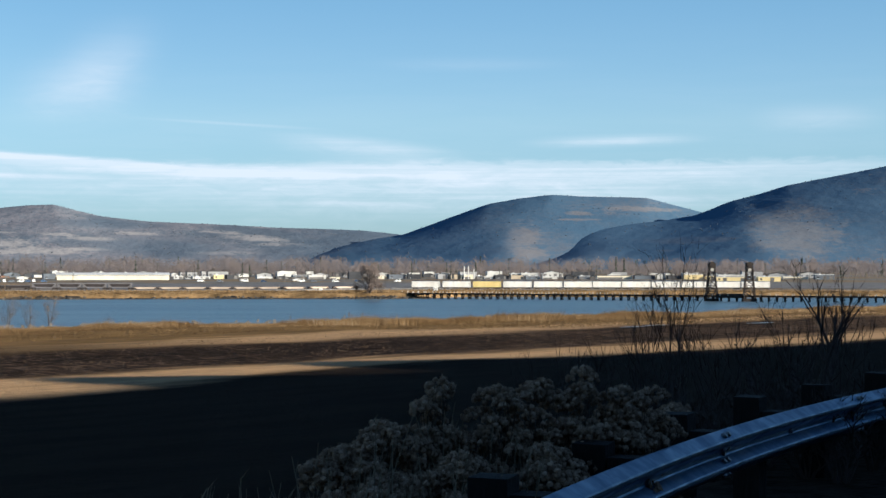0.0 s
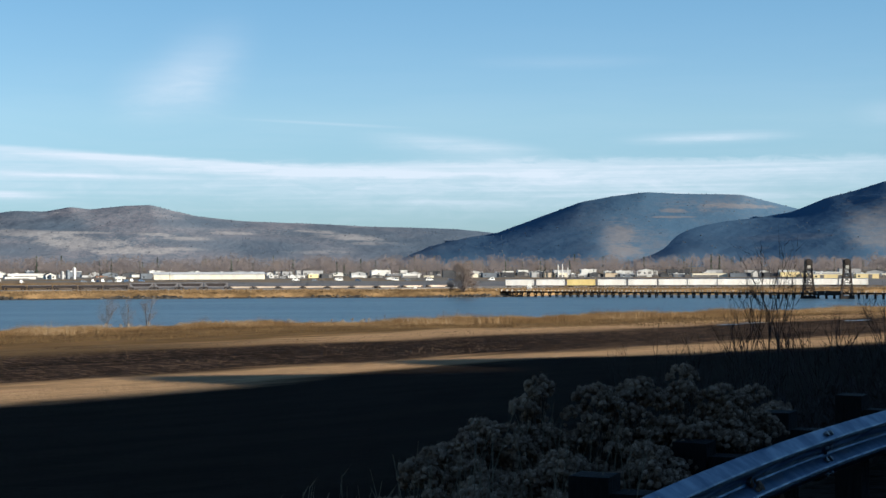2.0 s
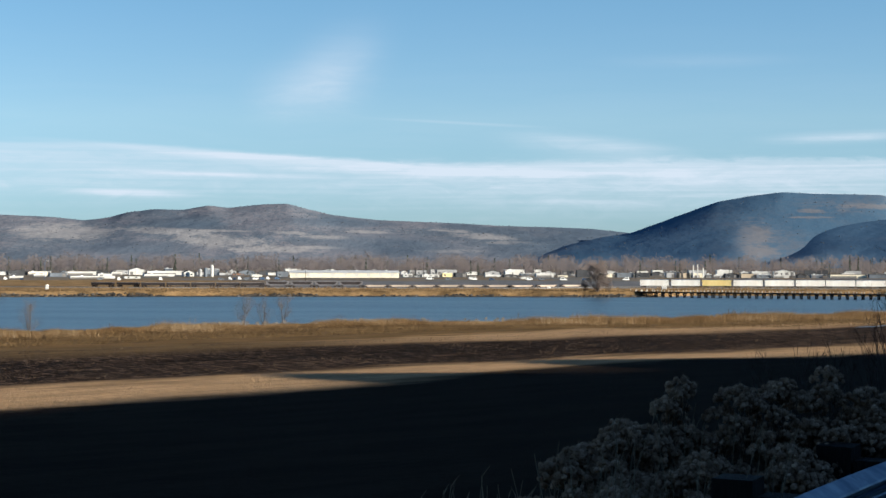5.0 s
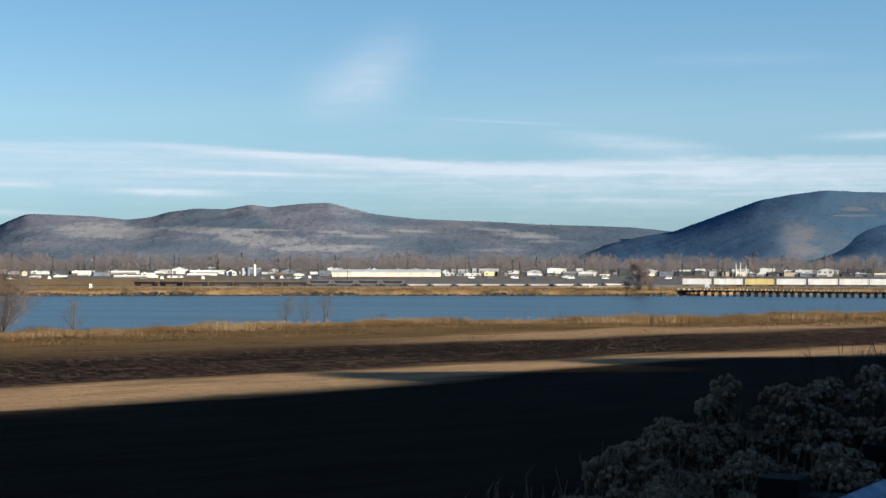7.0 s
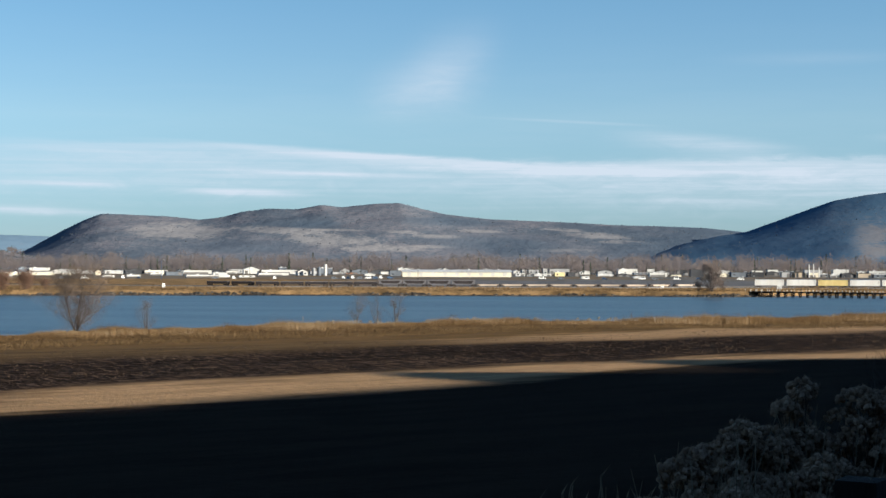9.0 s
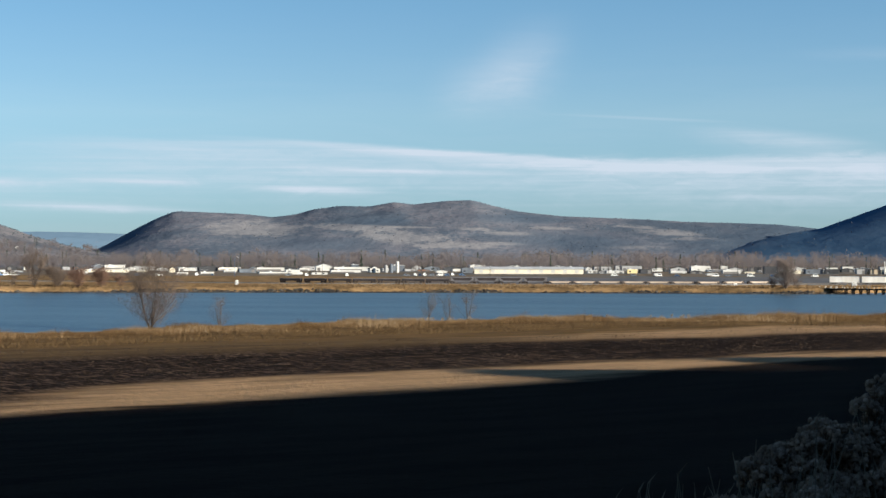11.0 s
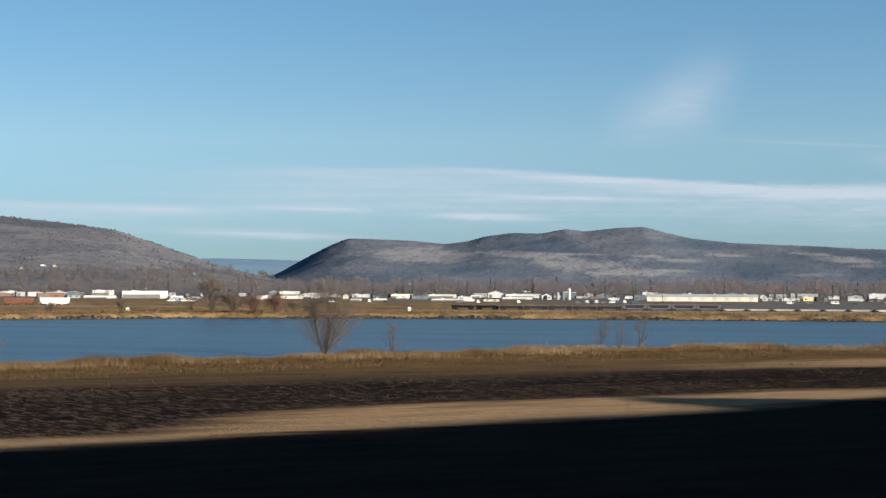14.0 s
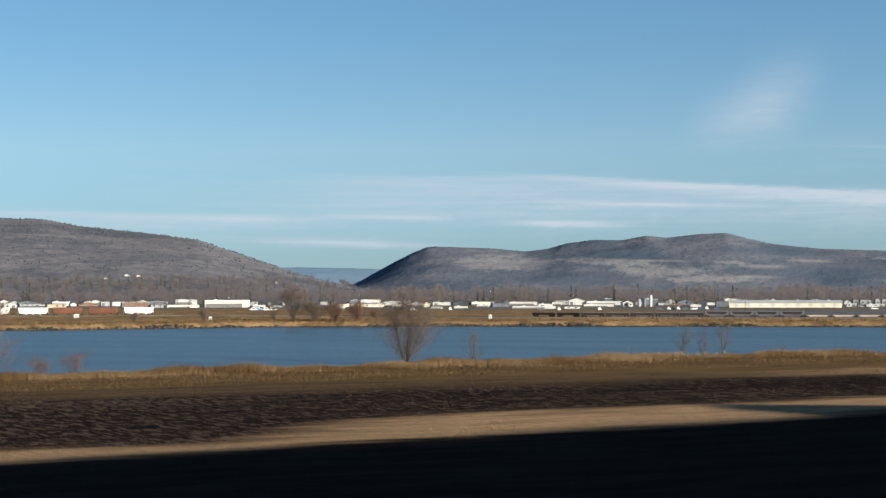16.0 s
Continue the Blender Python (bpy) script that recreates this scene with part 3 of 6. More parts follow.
def part(name, shape, material, parent=None, label="", smoothed=False):
    ob = link(name, shape.v, shape.f, material, parent, smoothed)
    if label:
        ob["label"] = label
    return ob


def again(ob, parent, m):
    """The same mesh once more, as a part of its own."""
    twin = new(ob.name.split(".")[0], ob.data)
    twin.parent, twin.matrix_basis = parent, m
    return twin


def thing(name, m, label, category, group=""):
    ob = new(name)
    ob.matrix_basis = m
    return tagged(ob, label, category, group)


# ---- paints, timber, metal, plants ----
RAILZINC = plain("weathered_rail_zinc", (0.078, 0.14, 0.235), (0.040, 0.085, 0.165), 0.44, 1.0, 0.9, 0.0, 5)
ZINC = plain("galvanised_steel", (0.105, 0.16, 0.25), (0.06, 0.105, 0.19), 0.42, 1.0, 0.9, 0.0, 5)
BOLT = plain("bolt_steel", (0.20, 0.21, 0.22), None, 0.5, 0.8, 20)
POSTWOOD = plain("tarred_timber", (0.011, 0.009, 0.008), (0.006, 0.005, 0.005), 0.9, 0.0, 6, 0.01, 6, 0.3, (1, 1, 0.15))
TRESTLEWOOD = plain("creosoted_timber", (0.045, 0.038, 0.034), (0.022, 0.019, 0.018), 0.9, 0.0, 1.2, 0.02, 6, 0.3)
PALEWOOD = plain("bleached_timber", (0.50, 0.47, 0.42), (0.36, 0.33, 0.29), 0.85, 0.0, 3)
DARKSTEEL = plain("black_bridge_steel", (0.030, 0.028, 0.028), (0.055, 0.040, 0.032), 0.7, 0.3, 0.8)
WHITEPAINT = plain("white_paint", (0.80, 0.80, 0.78), (0.66, 0.65, 0.62), 0.6, 0.0, 0.25, 0.0, 9)
CARWHITE = plain("white_wagon_paint", (0.88, 0.87, 0.84), (0.74, 0.71, 0.66), 0.6, 0.0, 0.35, 0.0, 10, 0.15, (1, 1, 0.3))
CARYELLOW = plain("yellow_wagon_paint", (0.80, 0.66, 0.30), (0.68, 0.54, 0.22), 0.6, 0.0, 0.35, 0.0, 10, 0.1, (1, 1, 0.3))
CARBROWN = plain("rust_brown_wagon_paint", (0.17, 0.075, 0.042), (0.10, 0.048, 0.032), 0.75, 0.0, 0.35, 0.0, 10, 0.2)
CARGREY = plain("grey_wagon_paint", (0.19, 0.18, 0.195), (0.12, 0.115, 0.12), 0.7, 0.1, 0.4, 0.0, 10, 0.2)
WHEEL = plain("wheel_steel", (0.035, 0.03, 0.028), (0.06, 0.045, 0.038), 0.7, 0.4, 3)
BARK = plain("grey_bark", (0.075, 0.060, 0.050), (0.045, 0.037, 0.032), 0.95, 0.0, 2, 0.02, 8, 0.2)
DARKBARK = plain("dark_bark", (0.045, 0.036, 0.032), (0.028, 0.022, 0.020), 0.95, 0.0, 8)
TWIG = island_mix("bare_twigs", [(0.085, 0.064, 0.053), (0.13, 0.098, 0.078), (0.18, 0.135, 0.105)])
REDTWIG = island_mix("reddish_willow_twigs", [(0.10, 0.060, 0.044), (0.145, 0.088, 0.064), (0.19, 0.12, 0.086)])
FARTWIG = island_mix("far_bare_crowns", [(0.105, 0.095, 0.102), (0.125, 0.110, 0.116), (0.145, 0.124, 0.124), (0.140, 0.114, 0.104)], own=0.25)
HAZETWIG = island_mix("fine_grey_twigs", [(0.145, 0.115, 0.105), (0.18, 0.145, 0.13), (0.22, 0.175, 0.155)])
NEEDLES = island_mix("conifer_needles", [(0.030, 0.042, 0.032), (0.050, 0.062, 0.045), (0.07, 0.08, 0.06)])
JUNIPER = island_mix("hill_junipers", [(0.058, 0.066, 0.078), (0.072, 0.081, 0.094), (0.088, 0.096, 0.108)])
REED = island_mix("dry_reeds", [(0.050, 0.029, 0.013), (0.105, 0.063, 0.027), (0.175, 0.112, 0.053), (0.29, 0.215, 0.135)], own=0.65)
SEDGE = island_mix("brown_marsh_grass", [(0.052, 0.033, 0.016), (0.086, 0.055, 0.026), (0.125, 0.082, 0.040)], own=0.5)
PLUME = island_mix("pale_reed_plumes", [(0.14, 0.108, 0.078), (0.20, 0.16, 0.12), (0.28, 0.235, 0.19)], own=0.8)
BANKWEED = island_mix("tawny_bank_weeds", [(0.085, 0.055, 0.028), (0.165, 0.108, 0.054), (0.27, 0.185, 0.10)], own=0.6)
STRAW = island_mix("pale_straw_wisps", [(0.015, 0.010, 0.008), (0.050, 0.034, 0.023), (0.12, 0.086, 0.058)])
SEEDHEAD = island_mix("fluffy_seed_heads", [(0.13, 0.086, 0.056), (0.23, 0.158, 0.105), (0.37, 0.265, 0.185)], own=0.8)
STALK = island_mix("dry_stalks", [(0.040, 0.033, 0.025), (0.075, 0.062, 0.048), (0.12, 0.10, 0.08)])
STONE = island_mix("shore_stones", [(0.018, 0.016, 0.015), (0.030, 0.027, 0.024), (0.045, 0.040, 0.035), (0.11, 0.098, 0.085)], own=0.9)

# ---- guardrail beside the road ----
RAIL_TOP, POST_TOP = 16.70, 16.78


def rail_curve(l):
    """Place and heading of the rail, l metres on from where it comes nearest to the corner of the view."""
    x, y, steps = 1.19, 8.80, 60
    for i in range(steps):
        h = radians(24.0 + 1.4 * max((i + 0.5) / steps * l, -1.0))
        x, y = x + math.sin(h) * l / steps, y + math.cos(h) * l / steps
    return x, y, radians(24.0 + 1.4 * max(l, -1.0))


def make_guardrail():
    rail = thing("guardrail", pose(0, 0, 0), "galvanised steel crash barrier on tarred timber posts beside the road", "guardrail")
    profile = [(0.000, 0.0), (0.010, -0.004), (0.078, -0.052), (0.083, -0.062), (0.083, -0.080), (0.078, -0.090), (0.006, -0.136), (0.0, -0.146), (0.0, -0.166),
               (0.006, -0.176), (0.078, -0.222), (0.083, -0.232), (0.083, -0.250), (0.078, -0.260), (0.010, -0.308), (0.0, -0.312)]
    profile = profile + [(d - 0.004, z) for d, z in reversed(profile)]
    for start in (-7.25, -3.62, 0.0, 3.62, 7.24, 10.86, 14.48):      # lapped beams, each over two posts
        rings = []
        for k in range(13):
            x, y, h = rail_curve(start + k * 3.78 / 12)
            lap = 0.004 if k == 12 else 0.0
            rings.append([(x + math.cos(h) * (d + lap), y - math.sin(h) * (d + lap), RAIL_TOP + z) for d, z in profile])
        beam = Shape().quad_loop(rings)
        part("rail_beam", beam, RAILZINC, rail, "pale galvanised W-shaped beam")
    post = Shape().box(-0.10, 0.10, -0.10, 0.10, -1.5, 0.0)
    block = Shape().box(-0.09, 0.09, -0.10, 0.10, -0.42, -0.09)
    first = None
    for k in range(-4, 10):
        l = 0.25 + 1.75 * k
        x, y, h = rail_curve(l)
        top = POST_TOP + random.uniform(-0.03, 0.03)
        m = pose(x - math.cos(h) * 0.31, y + math.sin(h) * 0.31, top, random.uniform(-1.5, 1.5), random.uniform(-1.5, 1.5), -math.degrees(h))
        mb = pose(x - math.cos(h) * 0.106, y + math.sin(h) * 0.106, POST_TOP, 0, 0, -math.degrees(h))
        if first is None:
            first = part("post", post, POSTWOOD, rail, "dark tarred square timber post"), part("spacer_block", block, POSTWOOD, rail)
            first[0].matrix_basis, first[1].matrix_basis = m, mb
        else:
            again(first[0], rail, m), again(first[1], rail, mb)
        bolt = Shape().tube((x + math.cos(h) * 0.002, y - math.sin(h) * 0.002, RAIL_TOP - 0.156), (x + math.cos(h) * 0.022, y - math.sin(h) * 0.022, RAIL_TOP - 0.156), 0.019, 0.015, 8)
        part("bolt", bolt, BOLT, rail)
    for l in (0.05, 3.67, 7.29):                                     # splice bolts
        for dl in (-0.05, 0.05):
            for d, z in ((0.046, -0.030), (0.044, -0.112), (0.044, -0.200), (0.046, -0.282)):
                x, y, h = rail_curve(l + dl)
                nx, ny, nz = math.cos(h), -math.sin(h), (0.8 if z in (-0.030, -0.200) else -0.8)
                p = Vector((x + nx * d, y + ny * d, RAIL_TOP + z))
                part("bolt", Shape().tube(p, p + Vector((nx, ny, nz)) * 0.016, 0.022, 0.018, 8), BOLT, rail)


make_guardrail()


# ---- rabbitbrush behind the rail ----
def make_rabbitbrush(bearing, distance, top, wide, lean=0.0, heads=60):
    x, y = spot(bearing, distance)
    y += 0.55
    z = ground_z(x, y) - 0.05
    tall = top - z
    bush = thing("rabbitbrush", pose(x, y, z), "dry rabbitbrush with pale fluffy seed heads behind the crash barrier", "shrub", "roadside shrubs")
    stems, fluff, leaves = Shape(), Shape(), Shape()
    for i in range(heads):
        turn, out = random.uniform(0, 2 * math.pi), math.sqrt(random.random())
        hx, hy = math.cos(turn) * out * wide / 2 + lean * random.uniform(0.3, 1), math.sin(turn) * out * wide / 2
        hz = tall * (1.0 - 0.30 * out ** 2 - random.random() ** 2 * 0.34)
        foot, top_point = Vector((hx * 0.22, hy * 0.22, 0.0)), Vector((hx, hy, hz))
        knee = Vector((hx * 0.55 + random.uniform(-0.03, 0.03), hy * 0.55, hz * 0.55))
        size = random.uniform(0.060, 0.120)
        for k in range(4):      # a sheaf of stalks that opens under the head
            f = foot + Vector((random.gauss(0, 0.02), random.gauss(0, 0.02), 0))
            m = knee + Vector((random.gauss(0, 0.025), random.gauss(0, 0.025), random.gauss(0, 0.03)))
            q = top_point + Vector((random.gauss(0, size * 0.5), random.gauss(0, size * 0.5), -size * 0.2))
            stems.tube(f, m, 0.0035, 0.003, 3, False).tube(m, q, 0.003, 0.002, 3, False)
            p = m.lerp(q, random.uniform(0.1, 0.9))
            leaves.blade(p, p + Vector((random.uniform(-0.05, 0.05), random.uniform(-0.05, 0.05), random.uniform(0.02, 0.09))), 0.008, random.uniform(0, 3.1))
        for lump in range(int(380 * size)):      # a domed head of soft lumps
            t, o = random.uniform(0, 2 * math.pi), math.sqrt(random.random())
            c = top_point + Vector((math.cos(t) * o * size, math.sin(t) * o * size, size * 0.8 * math.sqrt(1 - o * o) - size * 0.35 * random.random() ** 2))
            r = random.uniform(0.010, 0.020)
            spin = random.random()
            rings = []
            for h, k in ((-0.75, 0.6), (-0.15, 1.0), (0.45, 0.9), (0.9, 0.4)):
                rings.append([c + Vector((math.cos(spin + a) * k, math.sin(spin + a) * k, h)) * r * random.uniform(0.75, 1.25) for a in (0, 1.05, 2.09, 3.14, 4.19, 5.24)])
            fluff.quad_loop(rings)
            for k in range(16):
                d = Vector((random.gauss(0, 1), random.gauss(0, 1), random.gauss(0.3, 0.8))).normalized()
                fluff.blade(c + d * r * 0.7, c + d * r * random.uniform(1.3, 2.1), r * 0.3, random.uniform(0, 3.14))
    part("stem", stems, STALK, bush, "thin grey stalks")
    part("foliage", leaves, STALK, bush)
    part("blossom_mass", fluff, SEEDHEAD, bush, "pale beige fluffy seed heads")
    return bush


for row in ((0.6, 9.6, 16.46, 0.62), (2.0, 9.9, 16.72, 0.66), (3.2, 10.2, 16.88, 0.60), (4.75, 10.4, 17.08, 0.34), (5.3, 9.9, 16.72, 0.50), (6.75, 10.5, 17.04, 0.42),
            (8.2, 10.7, 17.06, 0.50), (9.6, 10.9, 17.10, 0.62), (10.9, 11.0, 17.00, 0.50), (11.3, 11.35, 16.98, 0.46), (8.3, 10.1, 16.72, 0.45), (12.0, 12.3, 16.84, 0.40), (3.4, 9.5, 16.55, 0.6),
            (1.2, 9.3, 16.34, 0.55), (10.4, 10.5, 16.85, 0.5)):
    make_rabbitbrush(*row, heads=int(48 * row[3]) + 5)


# ---- bare trees and saplings ----
def grow(wood, twigs, p, way, length, radius, level, spread, twig_wide, bushy=3):
    """Branches that fork and thin out; the last ones are blades."""
    p, way = Vector(p), Vector(way).normalized()
    if level <= 0:
        q = p + way * length
        twigs.blade(p, q, twig_wide, random.uniform(0, 3.14))
        for k in range(bushy):
            t = random.uniform(0.1, 0.95)
            d = (way + Vector((random.gauss(0, 0.5), random.gauss(0, 0.5), random.gauss(0.1, 0.4)))).normalized()
            twigs.blade(p.lerp(q, t), p.lerp(q, t) + d * length * random.uniform(0.4, 0.8), twig_wide * 0.7, random.uniform(0, 3.14))
        return
    bend = (way + Vector((random.gauss(0, 0.10), random.gauss(0, 0.10), 0.05))).normalized()
    mid, end = p + way * length * 0.5, p + way * length * 0.5 + bend * length * 0.5
    sides = 6 if level >= 4 else 4 if level >= 2 else 3
    turns = [2 * math.pi * i / sides for i in range(sides)]
    rings = [[c + Vector((math.cos(t), math.sin(t), 0)) * r for t in turns] for c, r in ((p, radius), (mid, radius * 0.82), (end, radius * 0.62))]
    wood.append(Shape().quad_loop(rings))
    for k in range(random.choice((2, 3, 3))):
        d = (bend + Vector((random.gauss(0, spread), random.gauss(0, spread), random.uniform(-0.05, 0.25)))).normalized()
        grow(wood, twigs, mid.lerp(end, random.uniform(0.35, 1.0)), d, length * random.uniform(0.62, 0.82), radius * 0.58, level - 1, spread, twig_wide, bushy)


def make_bare_tree(name, x, y, tall, stems, levels, spread, label, category, group, bark=BARK, twig=TWIG, radius=None, twig_wide=0.05, splay=0.25, bushy=3):
    z = ground_z(x, y) - 0.1
    tree = thing(name, pose(x, y, z), label, category, group)
    twigs = Shape()
    radius = radius or tall * 0.012
    reach = (1 + sum(0.72 ** i for i in range(1, levels + 1)) * 0.86) * (0.72, 0.60, 0.66)[min(levels, 5) - 3]
    for k in range(stems):
        wood = []
        turn = 2 * math.pi * (k + random.random() * 0.6) / stems
        lean = splay * random.uniform(0.3, 1.0) if stems > 1 else 0.04
        way = Vector((math.cos(turn) * lean, math.sin(turn) * lean, 1.0))
        grow(wood, twigs, (math.cos(turn) * radius, math.sin(turn) * radius, 0), way, tall * (random.uniform(0.88, 1.0) if stems < 5 or k == 0 else random.uniform(0.5, 0.95)) / reach, radius, levels, spread, twig_wide, bushy)
        part("trunk", wood[0], bark, tree)
        for piece in wood[1:]:
            part("branch", piece, bark, tree)
    part("crown", twigs, twig, tree, "bare winter twigs")
    return tree


random.seed(11)
SAPLINGS = ((12.0, 21, 18.35), (12.3, 22, 17.9), (11.2, 21, 17.7), (10.6, 23, 17.2), (9.6, 21, 17.25), (9.0, 22, 17.0), (8.3, 22, 17.15), (7.6, 20, 17.0), (13.1, 20, 17.4),
            (13.6, 22, 17.6), (14.2, 21, 17.3), (14.8, 19, 17.5), (15.4, 20, 17.3), (15.9, 22, 17.6), (16.5, 18, 17.75), (17.1, 19, 17.6), (17.9, 21, 17.5), (12.7, 19, 17.0), (11.7, 20, 17.1))
for b, d, top in SAPLINGS:
    px, py = spot(b, d)
    make_bare_tree("willow_sapling", px, py, (top - ground_z(px, py) - (0.2 if d > 18.5 else 0)) * 0.76, 2, 3, 0.30, "thin dark bare willow sapling on the bank below the road", "sapling", "roadside saplings",
                   DARKBARK, DARKBARK, 0.014, 0.009, 0.25)
for b, d, top in ((12.5, 17, 16.75), (13.6, 18, 16.85), (14.6, 16.5, 16.85), (15.5, 17.5, 16.9), (16.4, 17, 16.95), (17.4, 18, 16.95), (18.3, 18, 16.9), (11.4, 17.5, 16.55),
                  (13.0, 16, 16.8), (14.0, 15.5, 16.85), (15.0, 18.5, 17.0), (15.9, 15.8, 16.9), (16.9, 15.5, 16.95), (17.9, 16.5, 16.9), (12.1, 18.5, 16.8), (10.6, 18.5, 16.6), (18.9, 16.5, 16.9), (19.6, 17.5, 16.9)):
    px, py = spot(b, d)
    make_bare_tree("thicket_shrub", px, py, (top - ground_z(px, py)) * 0.8, 10, 3, 0.5, "dense dark leafless shrub in the roadside thicket", "shrub", "roadside thicket",
                   DARKBARK, DARKBARK, 0.012, 0.016, 0.7)
px, py = spot(16.55, 17.5)
make_bare_tree("dark_tree", px, py, 1.25, 1, 4, 0.3, "dark leafless tree with a stout stem below the road", "tree", "roadside saplings", DARKBARK, DARKBARK, 0.055, 0.012)
random.seed(12)


def limb(p, way, length, radius, rise, rng):
    """A bent, tapering limb of one piece: its rings and the line that it follows."""
    way = Vector(way).normalized()
    line, rings, step = [], [], length / 5
    p = Vector(p)
    for k in range(6):
        r = radius * (1 - 0.17 * k)
        rings.append([p + Vector((math.cos(t), math.sin(t), 0)) * r for t in (0, 1.257, 2.513, 3.77, 5.027)])
        line.append(p.copy())
        way = (way + Vector((rng.gauss(0, 0.10), rng.gauss(0, 0.10), rise))).normalized()
        p = p + way * step
    return rings, line


def shore_tree(b, d, tall, wide, stems, twigs, label, name="bare_tree", category="tree", twig=TWIG, twig_wide=0.03, group="lakeside trees", low=0.12, limbs=5):
    """A leafless tree or bush seen across water: stems, limbs and a fine haze of twigs."""
    px, py = spot(b, d)
    rng = random.Random(int(abs(b) * 100))
    tree = thing(name, pose(px, py, max(ground_z(px, py), 0.2) - 0.3), label, category, group)
    lines = []
    for k in range(stems):
        turn = 2 * math.pi * (k + rng.random() * 0.7) / stems
        out = (wide * 0.44 / tall) * (rng.uniform(0.3, 1.0) if k else 0.05)
        height = tall * (rng.uniform(0.62, 0.9) if k else 0.93)
        rings, line = limb((math.cos(turn) * 0.12, math.sin(turn) * 0.12, 0), (math.cos(turn) * out, math.sin(turn) * out, 1), height, tall * 0.0095, 0.0, rng)
        part("trunk", Shape().quad_loop(rings), BARK, tree)
        lines.append(line)
        for j in range(limbs):
            i = rng.choice((0, 1, 2, 3, 4, 4))
            t = rng.uniform(0, 6.28)
            foot = line[i].lerp(line[i + 1], rng.random())
            length = wide * rng.uniform(0.34, 0.62) * (1.15 - 0.14 * i)
            rings, branch = limb(foot, (math.cos(t), math.sin(t), rng.uniform(0.45, 1.2)), length, tall * 0.0036, 0.07, rng)
            part("branch", Shape().quad_loop(rings), BARK, tree)
            lines.append(branch)
            lines.append(branch)
    haze = Shape()
    for k in range(twigs):
        line = rng.choice(lines)
        i = min(int(rng.random() ** 0.8 * 5), 4)
        p = line[i].lerp(line[i + 1], rng.random()) + Vector((rng.gauss(0, 0.06), rng.gauss(0, 0.06), rng.gauss(0, 0.03))) * wide
        if p.z < low * tall:
            continue
        q = p + Vector((rng.gauss(0, 0.55), rng.gauss(0, 0.55), rng.uniform(0.2, 1.0))).normalized() * tall * rng.uniform(0.05, 0.13)
        haze.blade(p, q, twig_wide, rng.uniform(0, 3.14))
    part("crown", haze, twig, tree, "haze of bare winter twigs")


shore_tree(-17.85, 432, 17.5, 19.0, 8, 15000, "leafless multi-stemmed tree standing among reeds at the lake edge", twig_wide=0.034, low=0.05, limbs=7)
shore_tree(-15.66, 436, 10.0, 7.5, 4, 2200, "slender leafless sapling among lakeside reeds", "bare_sapling", twig_wide=0.017)
shore_tree(-8.95, 480, 10.5, 8.0, 3, 2400, "slim leafless tree beside another among lakeside reeds", twig_wide=0.017)
shore_tree(-8.35, 484, 8.6, 8.0, 4, 1800, "pale spindly leafless sapling among lakeside reeds", "bare_sapling", twig_wide=0.017)
shore_tree(-7.7, 486, 10.5, 8.0, 3, 2400, "slim leafless tree with a thin crown among reeds", twig_wide=0.017)
shore_tree(-5.9, 494, 3.0, 4.0, 6, 700, "low brown bush among lakeside reeds", "bare_bush", "shrub", twig_wide=0.03, low=0.0)
shore_tree(-29.35, 376, 4.4, 7.0, 8, 2600, "reddish leafless willow bush at the lake edge", "willow_bush", "shrub", REDTWIG, 0.045, low=0.0)
shore_tree(-28.35, 378, 5.0, 8.0, 8, 2600, "round reddish willow bush at the lake edge", "willow_bush", "shrub", REDTWIG, 0.045, low=0.0)
shore_tree(-30.95, 372, 18.0, 13.0, 9, 8000, "tall reddish-brown willow standing at the lake edge", "willow", "tree", REDTWIG, 0.04, low=0.02)
shore_tree(2.4, 905, 15.5, 12.5, 9, 6500, "dense bare grey-brown tree at the end of the trestle", twig=HAZETWIG, twig_wide=0.12, group="far shore trees", low=0.0)
shore_tree(2.75, 908, 5.5, 8.0, 7, 1200, "low bare thicket beside the trestle end", "bare_bush", "shrub", twig_wide=0.15, group="far shore trees", low=0.0)
shore_tree(2.0, 909, 5.0, 8.0, 7, 1200, "low brown thicket on the far bank", "bare_bush", "shrub", twig_wide=0.15, group="far shore trees", low=0.0)
shore_tree(-21.45, 910, 19.0, 15.0, 6, 3200, "bare brown tree on the far lake bank", twig_wide=0.15, group="far shore trees", low=0.04)
shore_tree(-22.1, 915, 9.0, 8.0, 6, 1800, "smaller bare tree on the far lake bank", twig_wide=0.08, group="far shore trees", low=0.0)
shore_tree(-20.75, 908, 9.5, 14.0, 10, 7000, "wide dark leafless thicket on the far bank", "bare_bush", "shrub", twig_wide=0.15, group="far shore trees", low=0.0)
shore_tree(-20.1, 909, 8.5, 14.0, 10, 6500, "wide brown leafless thicket on the far bank", "bare_bush", "shrub", REDTWIG, 0.15, group="far shore trees", low=0.0)
shore_tree(-19.4, 910, 9.0, 14.0, 10, 6500, "tawny leafless bush on the far bank", "bare_bush", "shrub", REDTWIG, 0.15, group="far shore trees", low=0.0)
shore_tree(-18.8, 911, 6.0, 10.0, 8, 2200, "low tawny leafless bush on the far bank", "bare_bush", "shrub", REDTWIG, 0.15, group="far shore trees", low=0.0)
shore_tree(-24.3, 906, 6.5, 9.0, 8, 2000, "olive leafless bush on the far bank", "bare_bush", "shrub", twig_wide=0.15, group="far shore trees", low=0.0)
shore_tree(-26.5, 902, 5.0, 9.0, 8, 1800, "olive leafless bush beside the railway", "bare_bush", "shrub", twig_wide=0.15, group="far shore trees", low=0.0)


